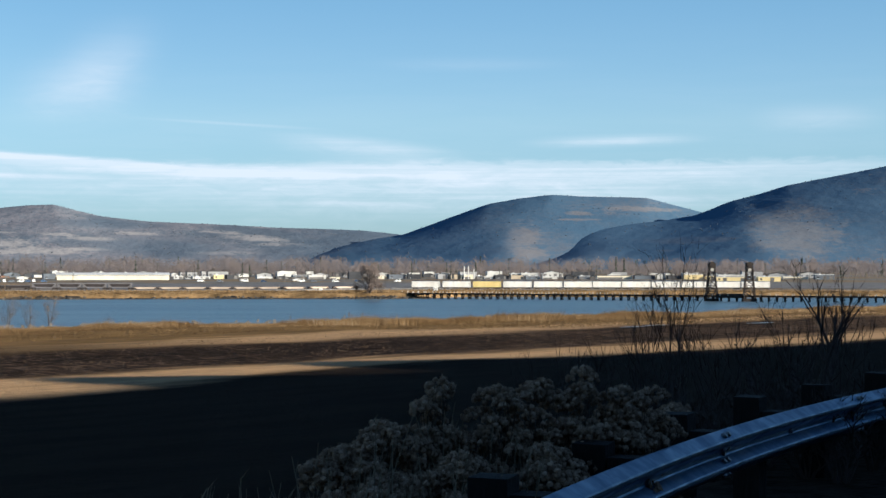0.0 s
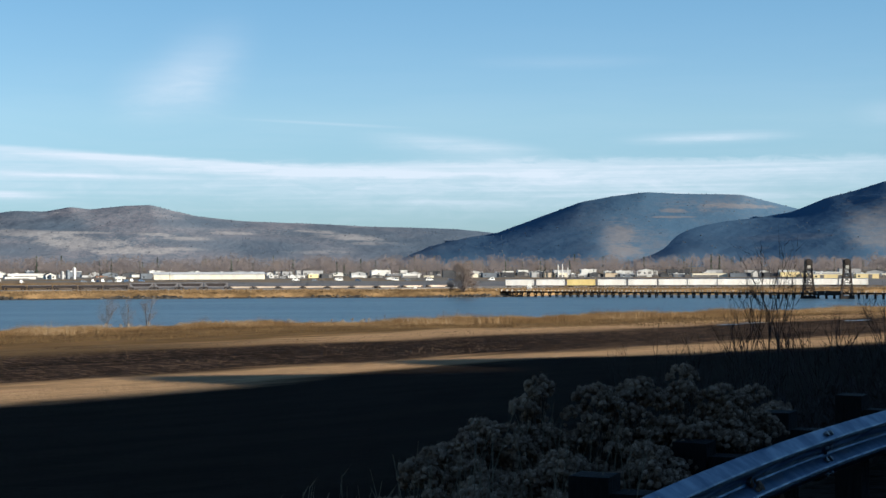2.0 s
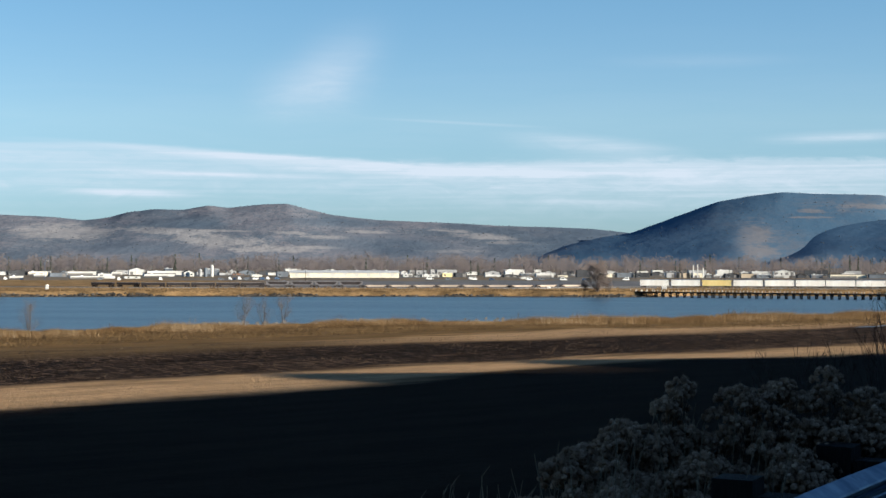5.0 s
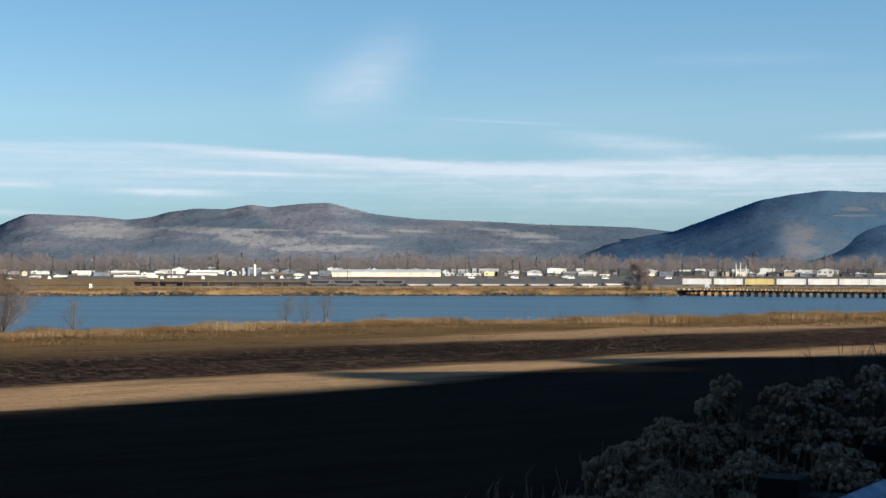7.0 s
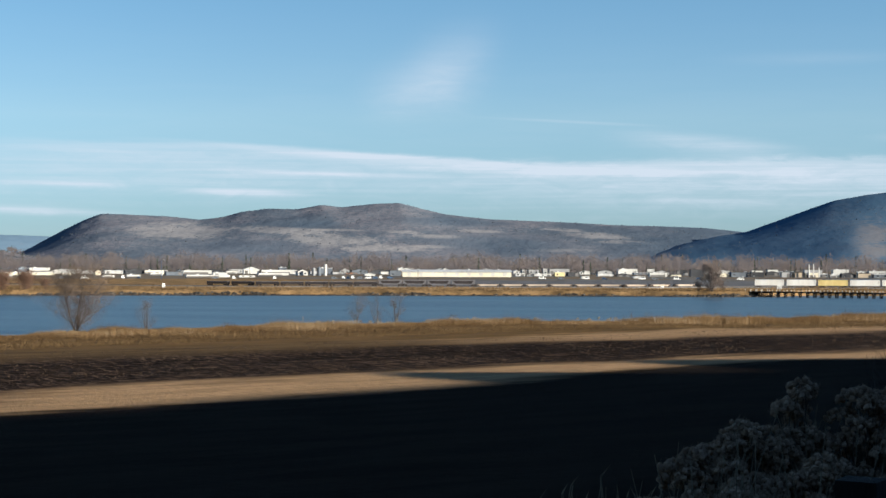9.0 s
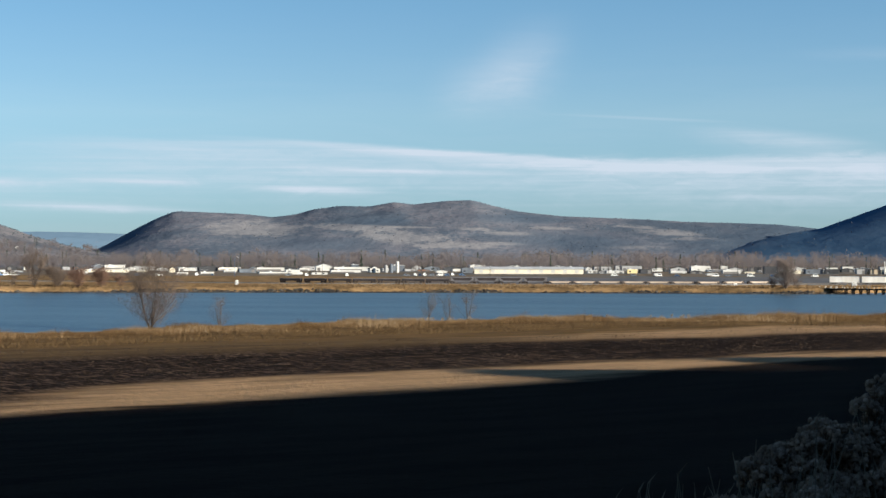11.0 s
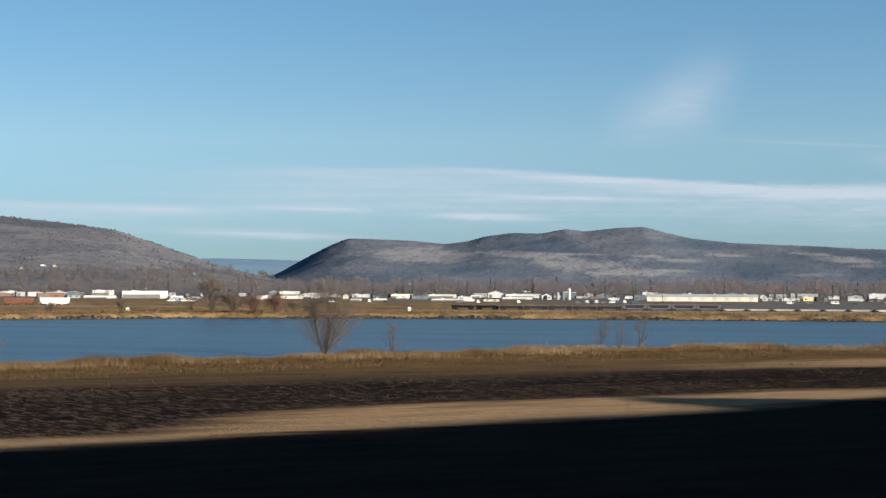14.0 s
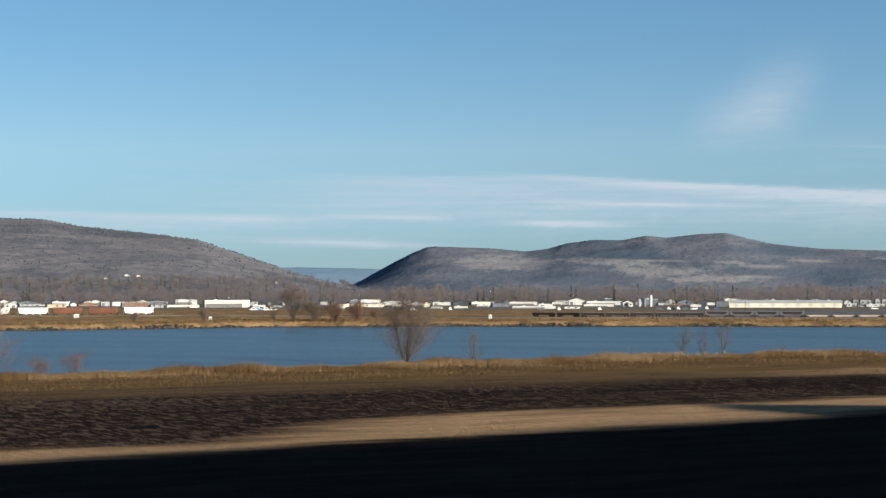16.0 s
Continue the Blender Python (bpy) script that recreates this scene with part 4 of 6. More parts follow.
# ---- grasses, stones and woods past counting ----
def along_shore(a, v):
    return a * ALONG[0] + v * ACROSS[0], a * ALONG[1] + v * ACROSS[1]


def make_reeds():
    rng = random.Random(5)
    reeds, sedge, straw = Shape(), Shape(), Shape()
    for i in range(30000):
        a = rng.uniform(-60, 640)
        edge = float(np.interp(a, SHORE_A, SHORE_V))
        v = edge + 4 - abs(rng.gauss(0, 9))
        x, y = along_shore(a, v)
        z = max(ground_z(x, y), -0.4)
        tuft = 0.65 + 0.35 * math.sin(a * 0.11) + 0.3 * math.sin(a * 0.37 + 1) + rng.uniform(-0.2, 0.3)
        if 335 < a < 470:
            tuft += 0.45
        tall = max(0.6, 1.3 * tuft) * (1.6 if rng.random() < 0.05 else 1.0)
        for k in range(8):
            px, py = x + rng.gauss(0, 0.6), y + rng.gauss(0, 0.5)
            reeds.blade((px, py, z - 0.1), (px + rng.gauss(0.05, 0.16), py + rng.gauss(0, 0.2), z + tall * rng.uniform(0.45, 1.15)), rng.uniform(0.04, 0.10), rng.uniform(-0.6, 0.6))
    for i in range(22000):
        a = rng.uniform(-60, 640)
        edge = float(np.interp(a, SHORE_A, SHORE_V))
        v = edge - 6 - rng.random() ** 1.3 * 48
        x, y = along_shore(a, v)
        z = ground_z(x, y)
        for k in range(3):
            px, py = x + rng.gauss(0, 0.4), y + rng.gauss(0, 0.4)
            sedge.blade((px, py, z - 0.05), (px + rng.gauss(0, 0.2), py, z + rng.uniform(0.2, 0.6)), rng.uniform(0.06, 0.15), rng.uniform(-0.7, 0.7))
    for i in range(9500):
        a, v = rng.uniform(-40, 560), rng.uniform(222, 300)
        x, y = along_shore(a, v)
        z = ground_z(x, y)
        for k in range(2):
            px, py = x + rng.gauss(0, 0.25), y + rng.gauss(0, 0.25)
            straw.blade((px, py, z - 0.02), (px + rng.gauss(0, 0.25), py, z + rng.uniform(0.05, 0.18)), rng.uniform(0.10, 0.30), rng.uniform(-0.7, 0.7))
    plumes = Shape()
    for i in range(80):      # pale seed plumes that stand above the reeds in clumps
        a = rng.choice((rng.gauss(268, 14), rng.gauss(300, 10), rng.gauss(330, 8), rng.uniform(330, 520), rng.uniform(330, 520)))
        x, y = along_shore(a, float(np.interp(a, SHORE_A, SHORE_V)) + rng.uniform(-9, 1))
        z, tall = max(ground_z(x, y), -0.2), rng.uniform(1.1, 1.6)
        for k in range(7):
            px, py, top = x + rng.gauss(0, 0.35), y + rng.gauss(0, 0.35), z + tall * rng.uniform(0.8, 1.1)
            reeds.blade((px, py, z), (px, py, top), 0.05, rng.uniform(-0.5, 0.5))
            for j in range(3):
                plumes.blade((px, py, top - 0.45), (px + rng.gauss(0.05, 0.12), py, top + rng.uniform(0.0, 0.2)), 0.16, rng.uniform(-0.6, 0.6))
    tagged(part("reed_plumes", plumes, PLUME), "pale feathery seed plumes above the lakeside reeds", "reeds", kind="stuff")
    tagged(part("reeds", reeds, REED), "tall tan dry reeds along the near lake shore", "reeds", kind="stuff")
    tagged(part("marsh_grass", sedge, SEDGE), "low brown marsh grass between field and reeds", "grass", kind="stuff")
    tagged(part("stubble", straw, STRAW), "pale straw wisps scattered on burnt soil", "stubble", kind="stuff")


make_reeds()


def make_bank_growth():
    rng = random.Random(6)
    weeds, stones = Shape(), Shape()
    for i in range(9000):
        b = rng.uniform(-34, 20)
        d = float(far_shore(b)) + 12 + rng.random() ** 1.5 * 75
        x, y = spot(b, d)
        z = ground_z(x, y)
        if z < 0:
            continue
        tall = rng.uniform(0.25, 0.75) * (2.2 if rng.random() < 0.06 else 1)
        for k in range(3):
            px = x + rng.gauss(0, 0.9)
            weeds.blade((px, y, z - 0.1), (px + rng.gauss(0, 0.4), y + rng.gauss(0, 0.3), z + tall), rng.uniform(0.4, 0.9), rng.uniform(-0.4, 0.4))
    for i in range(4200):
        b = rng.uniform(-34, 4.5)
        d = float(far_shore(b)) + rng.uniform(0.5, 7.5)
        x, y = spot(b, d)
        z, r = max(ground_z(x, y), -0.2), rng.uniform(0.3, 0.8)
        rings = []
        for h, k in ((-0.3, 1.0), (0.5, 0.85), (0.95, 0.35)):
            rings.append([(x + math.cos(t) * r * k * rng.uniform(0.7, 1.2) * 1.3, y + math.sin(t) * r * k, z + r * h) for t in (0, 1.05, 2.1, 3.14, 4.2, 5.2)])
        stones.quad_loop(rings)
    tagged(part("bank_weeds", weeds, BANKWEED), "dry brown weeds on the far bank", "weeds", kind="stuff")
    tagged(part("shore_stones", stones, STONE), "dark stones edging the far shore", "stones", kind="stuff")


make_bank_growth()


def far_crown(shape, rng, x, y, z, tall, wide):
    """A leafless crown far off: a trunk, a few limbs and a round haze of fine twigs with gaps."""
    shape.blade((x, y, z), (x, y, z + tall * 0.8), tall * 0.04, 0.0)
    lobes = [(rng.gauss(0, 0.2) * wide, rng.uniform(0.40, 0.70) * tall, rng.uniform(0.20, 0.34)) for k in range(5)]
    for ox, oz, r in lobes:
        shape.blade((x, y, z + tall * 0.25), (x + ox, y, z + oz), tall * 0.02, 0.0)
    for k in range(150):
        ox, oz, r = lobes[k % 5]
        t, u = rng.uniform(0, 6.283), math.sqrt(rng.random())
        p = (x + ox + math.cos(t) * u * r * wide, y + rng.uniform(-r, r) * wide, z + oz + math.sin(t) * u * r * tall)
        turn, long = rng.gauss(0, 0.75), wide * rng.uniform(0.08, 0.18)
        shape.blade(p, (p[0] + math.sin(turn) * long, p[1], p[2] + math.cos(turn) * long), wide * 0.026, rng.uniform(-0.5, 0.5))


def far_conifer(shape, rng, x, y, z, tall, wide):
    shape.blade((x, y, z), (x, y, z + tall), tall * 0.04, 0.0)
    for k in range(30):
        h = rng.random()
        turn = rng.uniform(0, 6.28)
        reach = wide * 0.5 * (1.05 - h) * rng.uniform(0.7, 1.2)
        c = (x, y, z + tall * (0.15 + 0.8 * h))
        shape.blade((x, y, c[2] + tall * 0.05), (x + math.cos(turn) * reach, y + math.sin(turn) * reach, c[2] - tall * 0.05), tall * 0.09, turn + 1.57)


def make_woods():
    rng = random.Random(8)
    bare, green = Shape(), Shape()
    for i in range(2500):
        b = rng.uniform(-40, 26)
        d = rng.choice((rng.uniform(1790, 1900), rng.uniform(1790, 2400), rng.uniform(1790, 2400)))
        if rng.random() < 0.07:
            d = rng.uniform(1660, 1760)
        x, y = spot(b, d)
        z = ground_z(x, y)
        clump = 0.75 + 0.25 * math.sin(b * 2.1) + 0.2 * math.sin(b * 5.3 + 2)
        tall = rng.uniform(9, 21) * (0.75 + 0.35 * clump) * (0.62 + 0.38 * d / 2000)
        if rng.random() < 0.12:
            far_conifer(green, rng, x, y, z, tall * rng.uniform(0.75, 1.1), tall * 0.42)
        else:
            far_crown(bare, rng, x, y, z, tall, tall * rng.uniform(0.6, 0.95))
    for i in range(620):      # the trees climb the foot of the long hill
        b = -41 + 21.5 * rng.random() ** 0.8
        x, y, z = hill_spot("hill_left", b, 0.02 + 0.34 * rng.random() ** 1.4)
        tall = rng.uniform(7, 14)
        if rng.random() < 0.14:
            far_conifer(green, rng, x, y, z - 0.5, tall, tall * 0.45)
        else:
            far_crown(bare, rng, x, y, z - 0.5, tall, tall * rng.uniform(0.8, 1.2))
    tagged(part("town_trees", bare, FARTWIG), "leafless grey-brown trees all through the town", "trees", kind="stuff")
    tagged(part("conifers", green, NEEDLES), "dark conifers among the town's houses", "trees", kind="stuff")


make_woods()


def make_junipers():
    rng = random.Random(9)
    for name, count, size in (("hill_left", 3600, 2.2), ("hill_middle", 1000, 1.8), ("hill_round", 420, 1.7), ("hill_right", 420, 1.7)):
        hx, hy, hz = HILLS[name]
        shape = Shape()
        rows, cols = hx.shape
        for i in range(count):
            if i % (9 if size > 2.3 else 12) == 0:
                r = rows - 1
            else:
                r = int(rows * (0.25 + 0.75 * rng.random() ** 0.8)) - 1
            c = rng.randrange(cols)
            if math.sin(c * 0.13 + r * 0.3) + math.sin(c * 0.31 - r * 0.45) + rng.gauss(0, 0.7) < 0.1 and r < rows - 1:
                continue
            x, y, z = float(hx[r, c]) + rng.uniform(-2, 2), float(hy[r, c]), float(hz[r, c])
            tall, wide = size * rng.uniform(0.5, 1.1), size * rng.uniform(0.6, 1.25)
            turn = rng.uniform(0, 1)
            ring = lambda s, h: [(x + math.cos(turn + t) * wide * s * rng.uniform(0.75, 1.2), y + math.sin(turn + t) * wide * s, z + tall * h) for t in (0, 1.57, 3.14, 4.71)]
            shape.quad_loop([ring(0.5, -0.3), ring(0.75, 0.4), ring(0.4, 0.85)])
        tagged(part("hill_trees", shape, JUNIPER), "small dark junipers dotted over the hillside", "trees", kind="stuff")
    # the trees along the crest of the slope that shades the road
    crest = Shape()
    for i in range(190):
        a, tall = rng.uniform(-500, 900), rng.uniform(0.8, 2.4)
        v = CREST_V + rng.uniform(-12, 14)
        if i < 72:      # groves on the crest
            grove = (304, 363, 410, 262, 225, 480)[i % 6]
            a, v, tall = grove + rng.gauss(3, 5), CREST_V + rng.uniform(-6, 6), rng.uniform(0.6, 1.8)
        x, y = along_shore(a, v)
        far_conifer(crest, rng, x, y, ground_z(x, y) - 0.5, tall, rng.uniform(4, 8))
    tagged(part("crest_trees", crest, NEEDLES), "scattered junipers along the crest above the road", "trees", kind="stuff")


make_junipers()


def make_roadside_grass():
    rng = random.Random(10)
    shape = Shape()
    for i in range(620):
        b = rng.uniform(-13, 7)
        d = rng.uniform(9.0, 12.0)
        x, y = spot(b, d)
        z = ground_z(x, y)
        for k in range(4):
            px, py = x + rng.gauss(0, 0.07), y + rng.gauss(0, 0.07)
            tall = rng.uniform(0.25, 0.62) * (1.6 if rng.random() < 0.2 and b > -10 else 1.0)
            mid = (px + rng.gauss(0.01, 0.03), py + rng.gauss(0, 0.03), z + tall * 0.6)
            q = (mid[0] + rng.gauss(0.02, 0.06), mid[1] + rng.gauss(0, 0.05), z + tall)
            shape.tube((px, py, z - 0.02), mid, 0.0035, 0.003, 3, False).tube(mid, q, 0.003, 0.0015, 3, False)
            if rng.random() < 0.5:
                shape.blade(q, (q[0] + rng.gauss(0.02, 0.02), q[1], q[2] + 0.06), 0.009, rng.uniform(0, 3.1))
            shape.blade((px, py, z), (px + rng.gauss(0, 0.12), py + rng.gauss(0, 0.08), z + tall * 0.5), 0.007, rng.uniform(0, 3.1))
    tagged(part("roadside_grass", shape, STRAWSTALK), "thin dry grass stalks below the road", "grass", kind="stuff")


STRAWSTALK = island_mix("pale_grass_stalks", [(0.11, 0.085, 0.058), (0.19, 0.15, 0.10), (0.27, 0.22, 0.155)])
make_roadside_grass()


# ---- railway on the far bank ----
RAIL_Z = 3.62


def make_rail_bed(name, label, rows):
    """A low ballast bank with two rails on it, through those (bearing, distance) places."""
    pts = [Vector((*spot(b, d), 0)) for b, d in rows]
    rings, left, right = [], [], []
    for i, p in enumerate(pts):
        way = (pts[min(i + 1, len(pts) - 1)] - pts[max(i - 1, 0)]).normalized()
        side = Vector((-way.y, way.x, 0))
        rings.append([p + side * s + Vector((0, 0, z)) for s, z in ((-3.4, 1.4), (-1.7, RAIL_Z - 0.18), (1.7, RAIL_Z - 0.18), (3.4, 1.4))])
        left.append(p + side * 0.72), right.append(p - side * 0.72)
    bed = part(name, Shape().quad_loop(rings, False, False), BALLAST)
    tagged(bed, label, "railway", kind="structure")
    for line in (left, right):
        rail = Shape()
        for p, q in zip(line, line[1:]):
            rail.beam(p + Vector((0, 0, RAIL_Z - 0.09)), q + Vector((0, 0, RAIL_Z - 0.09)), 0.12, 0.17)
        part("track_rail", rail, WHEEL, bed)


BALLAST = plain("grey_ballast", (0.20, 0.19, 0.185), (0.12, 0.115, 0.11), 0.95, 0.0, 0.5)
TRACK_A = [(-33, 1106), (-29, 1106), (-25, 1104), (-20, 1072), (-15, 1010), (-12, 985), (-5, 978), (0, 985), (2, 1008), (3.5, 1030), (5, 1046), (10, 1046), (16, 1052), (19, 1056)]
TRACK_B = [(3, 999), (5, 998), (7, 998), (9, 1000), (11, 1003), (13, 1007), (15, 1012), (17, 1018), (19, 1025)]
make_rail_bed("rail_bed_a", "grey ballast bed of the railway on the far bank", TRACK_A)
make_rail_bed("rail_bed_b", "grey ballast siding beside the trestle approach", TRACK_B)


def on_track(rows, b):
    """Pose of a wagon standing on the track at that bearing."""
    def at(v):
        d = float(np.interp(v, [r[0] for r in rows], [r[1] for r in rows]))
        return Vector((*spot(v, d), RAIL_Z))
    way = at(b + 0.4) - at(b - 0.4)
    p = at(b)
    return pose(p.x, p.y, p.z, 0, 0, math.degrees(math.atan2(way.y, way.x)))


def add_bogies(wagon, reach):
    frame_shape = Shape().box(-1.1, 1.1, -1.02, -0.88, 0.38, 0.72).box(-1.1, 1.1, 0.88, 1.02, 0.38, 0.72).box(-0.25, 0.25, -1.1, 1.1, 0.45, 0.85)
    wheel_shape = Shape().tube((0, -0.07, 0), (0, 0.07, 0), 0.46, 0.42, 14)
    first = None
    for side in (-1, 1):
        bogie = part("bogie", frame_shape, WHEEL, wagon)
        bogie.location.x = side * reach
        for wx in (-0.88, 0.88):
            for wy in (-0.75, 0.75):
                if first is None:
                    first = part("wheel", wheel_shape, WHEEL, bogie)
                    first.location = (wx, wy, 0.46)
                else:
                    again(first, bogie, pose(wx, wy, 0.46))


def make_boxcar(paint, label):
    car = thing("boxcar", pose(0, 0, 0), label, "freight car", "parked boxcars")
    half = 7.9
    body = Shape().box(-half, half, -1.45, 1.45, 0.95, 4.25)
    part("body", body, paint, car)
    rib = None
    for i in range(15):
        x = -half + 0.12 + i * (2 * half - 0.24) / 14
        for y in (-1.485, 1.485):
            if abs(x) > 1.7:
                if rib is None:
                    rib = part("rib", Shape().box(-0.06, 0.06, -0.035, 0.035, 1.0, 4.2), paint, car)
                    rib.location = (x, y, 0)
                else:
                    again(rib, car, pose(x, y, 0))
    roof = Shape().quad_loop([[(x, -1.52, 4.25), (x, 1.52, 4.25), (x, 1.45, 4.36), (x, 0, 4.52), (x, -1.45, 4.36)] for x in (-half - 0.05, half + 0.05)])
    part("roof", roof, ZINC, car)
    for y in (-1, 1):
        door = Shape().box(-1.5, 1.5, min(y * 1.46, y * 1.54), max(y * 1.46, y * 1.54), 1.05, 4.1)
        part("sliding_door", door, paint, car)
        part("side_sill", Shape().box(-half, half, min(y * 1.3, y * 1.5), max(y * 1.3, y * 1.5), 0.72, 0.95), WHEEL, car)
    for end in (-1, 1):
        ladder = Shape()
        for k in range(7):
            z = 1.1 + k * 0.45
            ladder.box(end * (half - 0.65) - 0.22, end * (half - 0.65) + 0.22, -1.58, -1.54, z, z + 0.04)
        part("ladder", ladder, WHEEL, car)
        part("coupler", Shape().box(min(end * half, end * (half + 0.62)), max(end * half, end * (half + 0.62)), -0.18, 0.18, 0.75, 1.02), WHEEL, car)
    add_bogies(car, 5.9)
    return car


def make_well_car():
    car = thing("well_wagon", pose(0, 0, 0), "empty low well wagon with pale sides on the track", "freight car", "parked well wagons")
    half = 6.5
    part("deck", Shape().box(-4.6, 4.6, -1.3, 1.3, 0.30, 0.42), WHEEL, car)
    for y in (-1.45, 1.33):
        side = Shape().quad_loop([[(x, y, low), (x, y + 0.12, low), (x, y + 0.12, high), (x, y, high)] for x, low, high in
                                  ((-half + 0.6, 0.9, 1.2), (-5.1, 0.85, 1.2), (-4.6, 0.3, 1.2), (4.6, 0.3, 1.2), (5.1, 0.85, 1.2), (half - 0.6, 0.9, 1.2))])
        part("side_wall", side, CARTAN, car)
    for end in (-1, 1):
        part("end_platform", Shape().box(min(end * half, end * 4.7), max(end * half, end * 4.7), -1.3, 1.3, 1.0, 1.35), WHEEL, car)
    add_bogies(car, 5.6)
    return car


def make_ore_car():
    car = thing("gondola_wagon", pose(0, 0, 0), "open grey gondola wagon with dark sloping side panels", "freight car", "parked gondola wagons")
    half = 6.5
    part("deck", Shape().box(-half + 0.2, half - 0.2, -1.3, 1.3, 0.95, 1.15), WHEEL, car)
    for y in (-1, 1):
        slab = lambda x0, x1, x2, x3, z0, z1, a, b: Shape().quad_loop([[(x0, y * a, z0), (x1, y * a, z0), (x1, y * b, z0), (x0, y * b, z0)], [(x2, y * a, z1), (x3, y * a, z1), (x3, y * b, z1), (x2, y * b, z1)]])
        part("side_panel", slab(-4.3, 4.3, -5.7, 5.7, 1.45, 3.0, 1.22, 1.30), CARDARK, car, "dark sloping side panel")
        part("top_rim", slab(-half, half, -half, half, 3.0, 3.35, 1.25, 1.45), CARGREY, car)
        part("side_sill", slab(-4.8, 4.8, -4.8, 4.8, 0.95, 1.45, 1.25, 1.42), CARGREY, car)
        for end in (-1, 1):
            part("side_gusset", slab(*sorted((end * 4.3, end * 6.1)), *sorted((end * 5.7, end * 6.3)), 1.2, 3.0, 1.25, 1.40), CARGREY, car)
    for end in (-1, 1):
        part("end_wall", Shape().quad_loop([[(end * x, -1.2, z), (end * x, 1.2, z), (end * (x - 0.1), 1.2, z), (end * (x - 0.1), -1.2, z)] for x, z in ((4.6, 1.15), (6.3, 3.3))]), CARGREY, car)
    add_bogies(car, 5.5)
    return car


def make_coil_car():
    """A long, low dark wagon with stepped sides."""
    car = thing("flat_gondola", pose(0, 0, 0), "low dark grey gondola wagon coupled in a long row", "freight car", "parked low gondolas")
    half = 6.4
    part("deck", Shape().box(-half, half, -1.35, 1.35, 0.95, 1.2), WHEEL, car)
    for y in (-1.45, 1.33):
        part("side_wall", Shape().box(-half, half, y, y + 0.12, 1.05, 2.25), CARDARK, car, "dark low side wall")
        part("top_rim", Shape().box(-half, half, y - 0.05, y + 0.17, 2.25, 2.45), CARGREY, car)
        for k in range(9):
            x = -half + 0.3 + k * (2 * half - 0.6) / 8
            part("stake", Shape().box(x - 0.08, x + 0.08, y - 0.08, y + 0.2, 0.95, 2.25), CARDARK, car)
    for end in (-1, 1):
        part("end_wall", Shape().box(min(end * half, end * (half - 0.1)), max(end * half, end * (half - 0.1)), -1.33, 1.33, 1.2, 2.3), CARDARK, car)
        part("coupler", Shape().box(min(end * half, end * (half + 0.4)), max(end * half, end * (half + 0.4)), -0.18, 0.18, 0.75, 1.0), WHEEL, car)
    add_bogies(car, 4.9)
    return car


CARTAN = plain("faded_tan_wagon_paint", (0.44, 0.36, 0.29), (0.32, 0.26, 0.21), 0.7, 0.0, 0.4)
CARDARK = plain("dark_wagon_panel", (0.040, 0.034, 0.036), (0.022, 0.019, 0.020), 0.85, 0.0, 0.5)


def make_hopper(paint, label):
    car = thing("hopper_car", pose(0, 0, 0), label, "freight car", "parked hopper cars")
    half = 9.3
    rings = [[(x0, -1.5 * k, z), (x1, -1.5 * k, z), (x1, 1.5 * k, z), (x0, 1.5 * k, z)] for x0, x1, k, z in
             ((-half + 2.0, half - 2.0, 0.86, 1.15), (-half + 1.1, half - 1.1, 1.0, 1.8), (-half + 0.4, half - 0.4, 1.0, 4.3), (-half + 0.5, half - 0.5, 0.72, 4.75))]
    part("body", Shape().quad_loop(rings), paint, car)
    ribs = Shape()
    for i in range(15):
        x = -half + 2.6 + i * (2 * half - 5.2) / 14
        ribs.box(x - 0.05, x + 0.05, -1.57, -1.5, 1.9, 4.3).box(x - 0.05, x + 0.05, 1.5, 1.57, 1.9, 4.3)
    part("side_ribs", ribs, paint, car)
    for k in range(3):
        x = -4.2 + k * 4.2
        part("hopper_chute", Shape().quad_loop([[(x - w, -1.2 * w, z), (x + w, -1.2 * w, z), (x + w, 1.2 * w, z), (x - w, 1.2 * w, z)] for w, z in ((0.35, 0.5), (0.95, 1.2))]), paint, car)
    part("roof_walk", Shape().box(-half + 0.6, half - 0.6, -0.5, 0.5, 4.75, 4.84), ZINC, car)
    for end in (-1, 1):
        part("end_platform", Shape().box(min(end * half, end * (half - 2.2)), max(end * half, end * (half - 2.2)), -1.4, 1.4, 1.0, 1.15), WHEEL, car)
        posts = Shape().beam((end * (half - 0.3), -1.3, 1.15), (end * (half - 0.6), -1.3, 4.3), 0.1, 0.1)
        posts.beam((end * (half - 0.3), 1.3, 1.15), (end * (half - 0.6), 1.3, 4.3), 0.1, 0.1)
        part("end_posts", posts, paint, car)
    add_bogies(car, 7.2)
    return car


white_car = make_boxcar(CARWHITE, "white ribbed boxcar standing on the siding")
yellow_car = make_boxcar(CARYELLOW, "yellow boxcar standing between white ones on the siding")
white_car.matrix_basis = on_track(TRACK_B, 4.21)
yellow_car.matrix_basis = on_track(TRACK_B, 6.18)
for b in (5.20, 7.16, 8.14, 9.10, 10.03, 10.96, 11.90, 12.85, 13.80, 14.73):
    copy_thing(white_car, on_track(TRACK_B, b))
ore_car = make_ore_car()
ore_car.matrix_basis = on_track(TRACK_A, -7.89)
for i in range(1, 4):
    copy_thing(ore_car, on_track(TRACK_A, -7.89 + 0.785 * i))
coil_car = make_coil_car()
coil_car.matrix_basis = on_track(TRACK_A, -13.4)
for i in range(1, 7):
    copy_thing(coil_car, on_track(TRACK_A, -13.4 + 0.785 * i))
well_car = make_well_car()
well_car.matrix_basis = on_track(TRACK_A, -4.75)
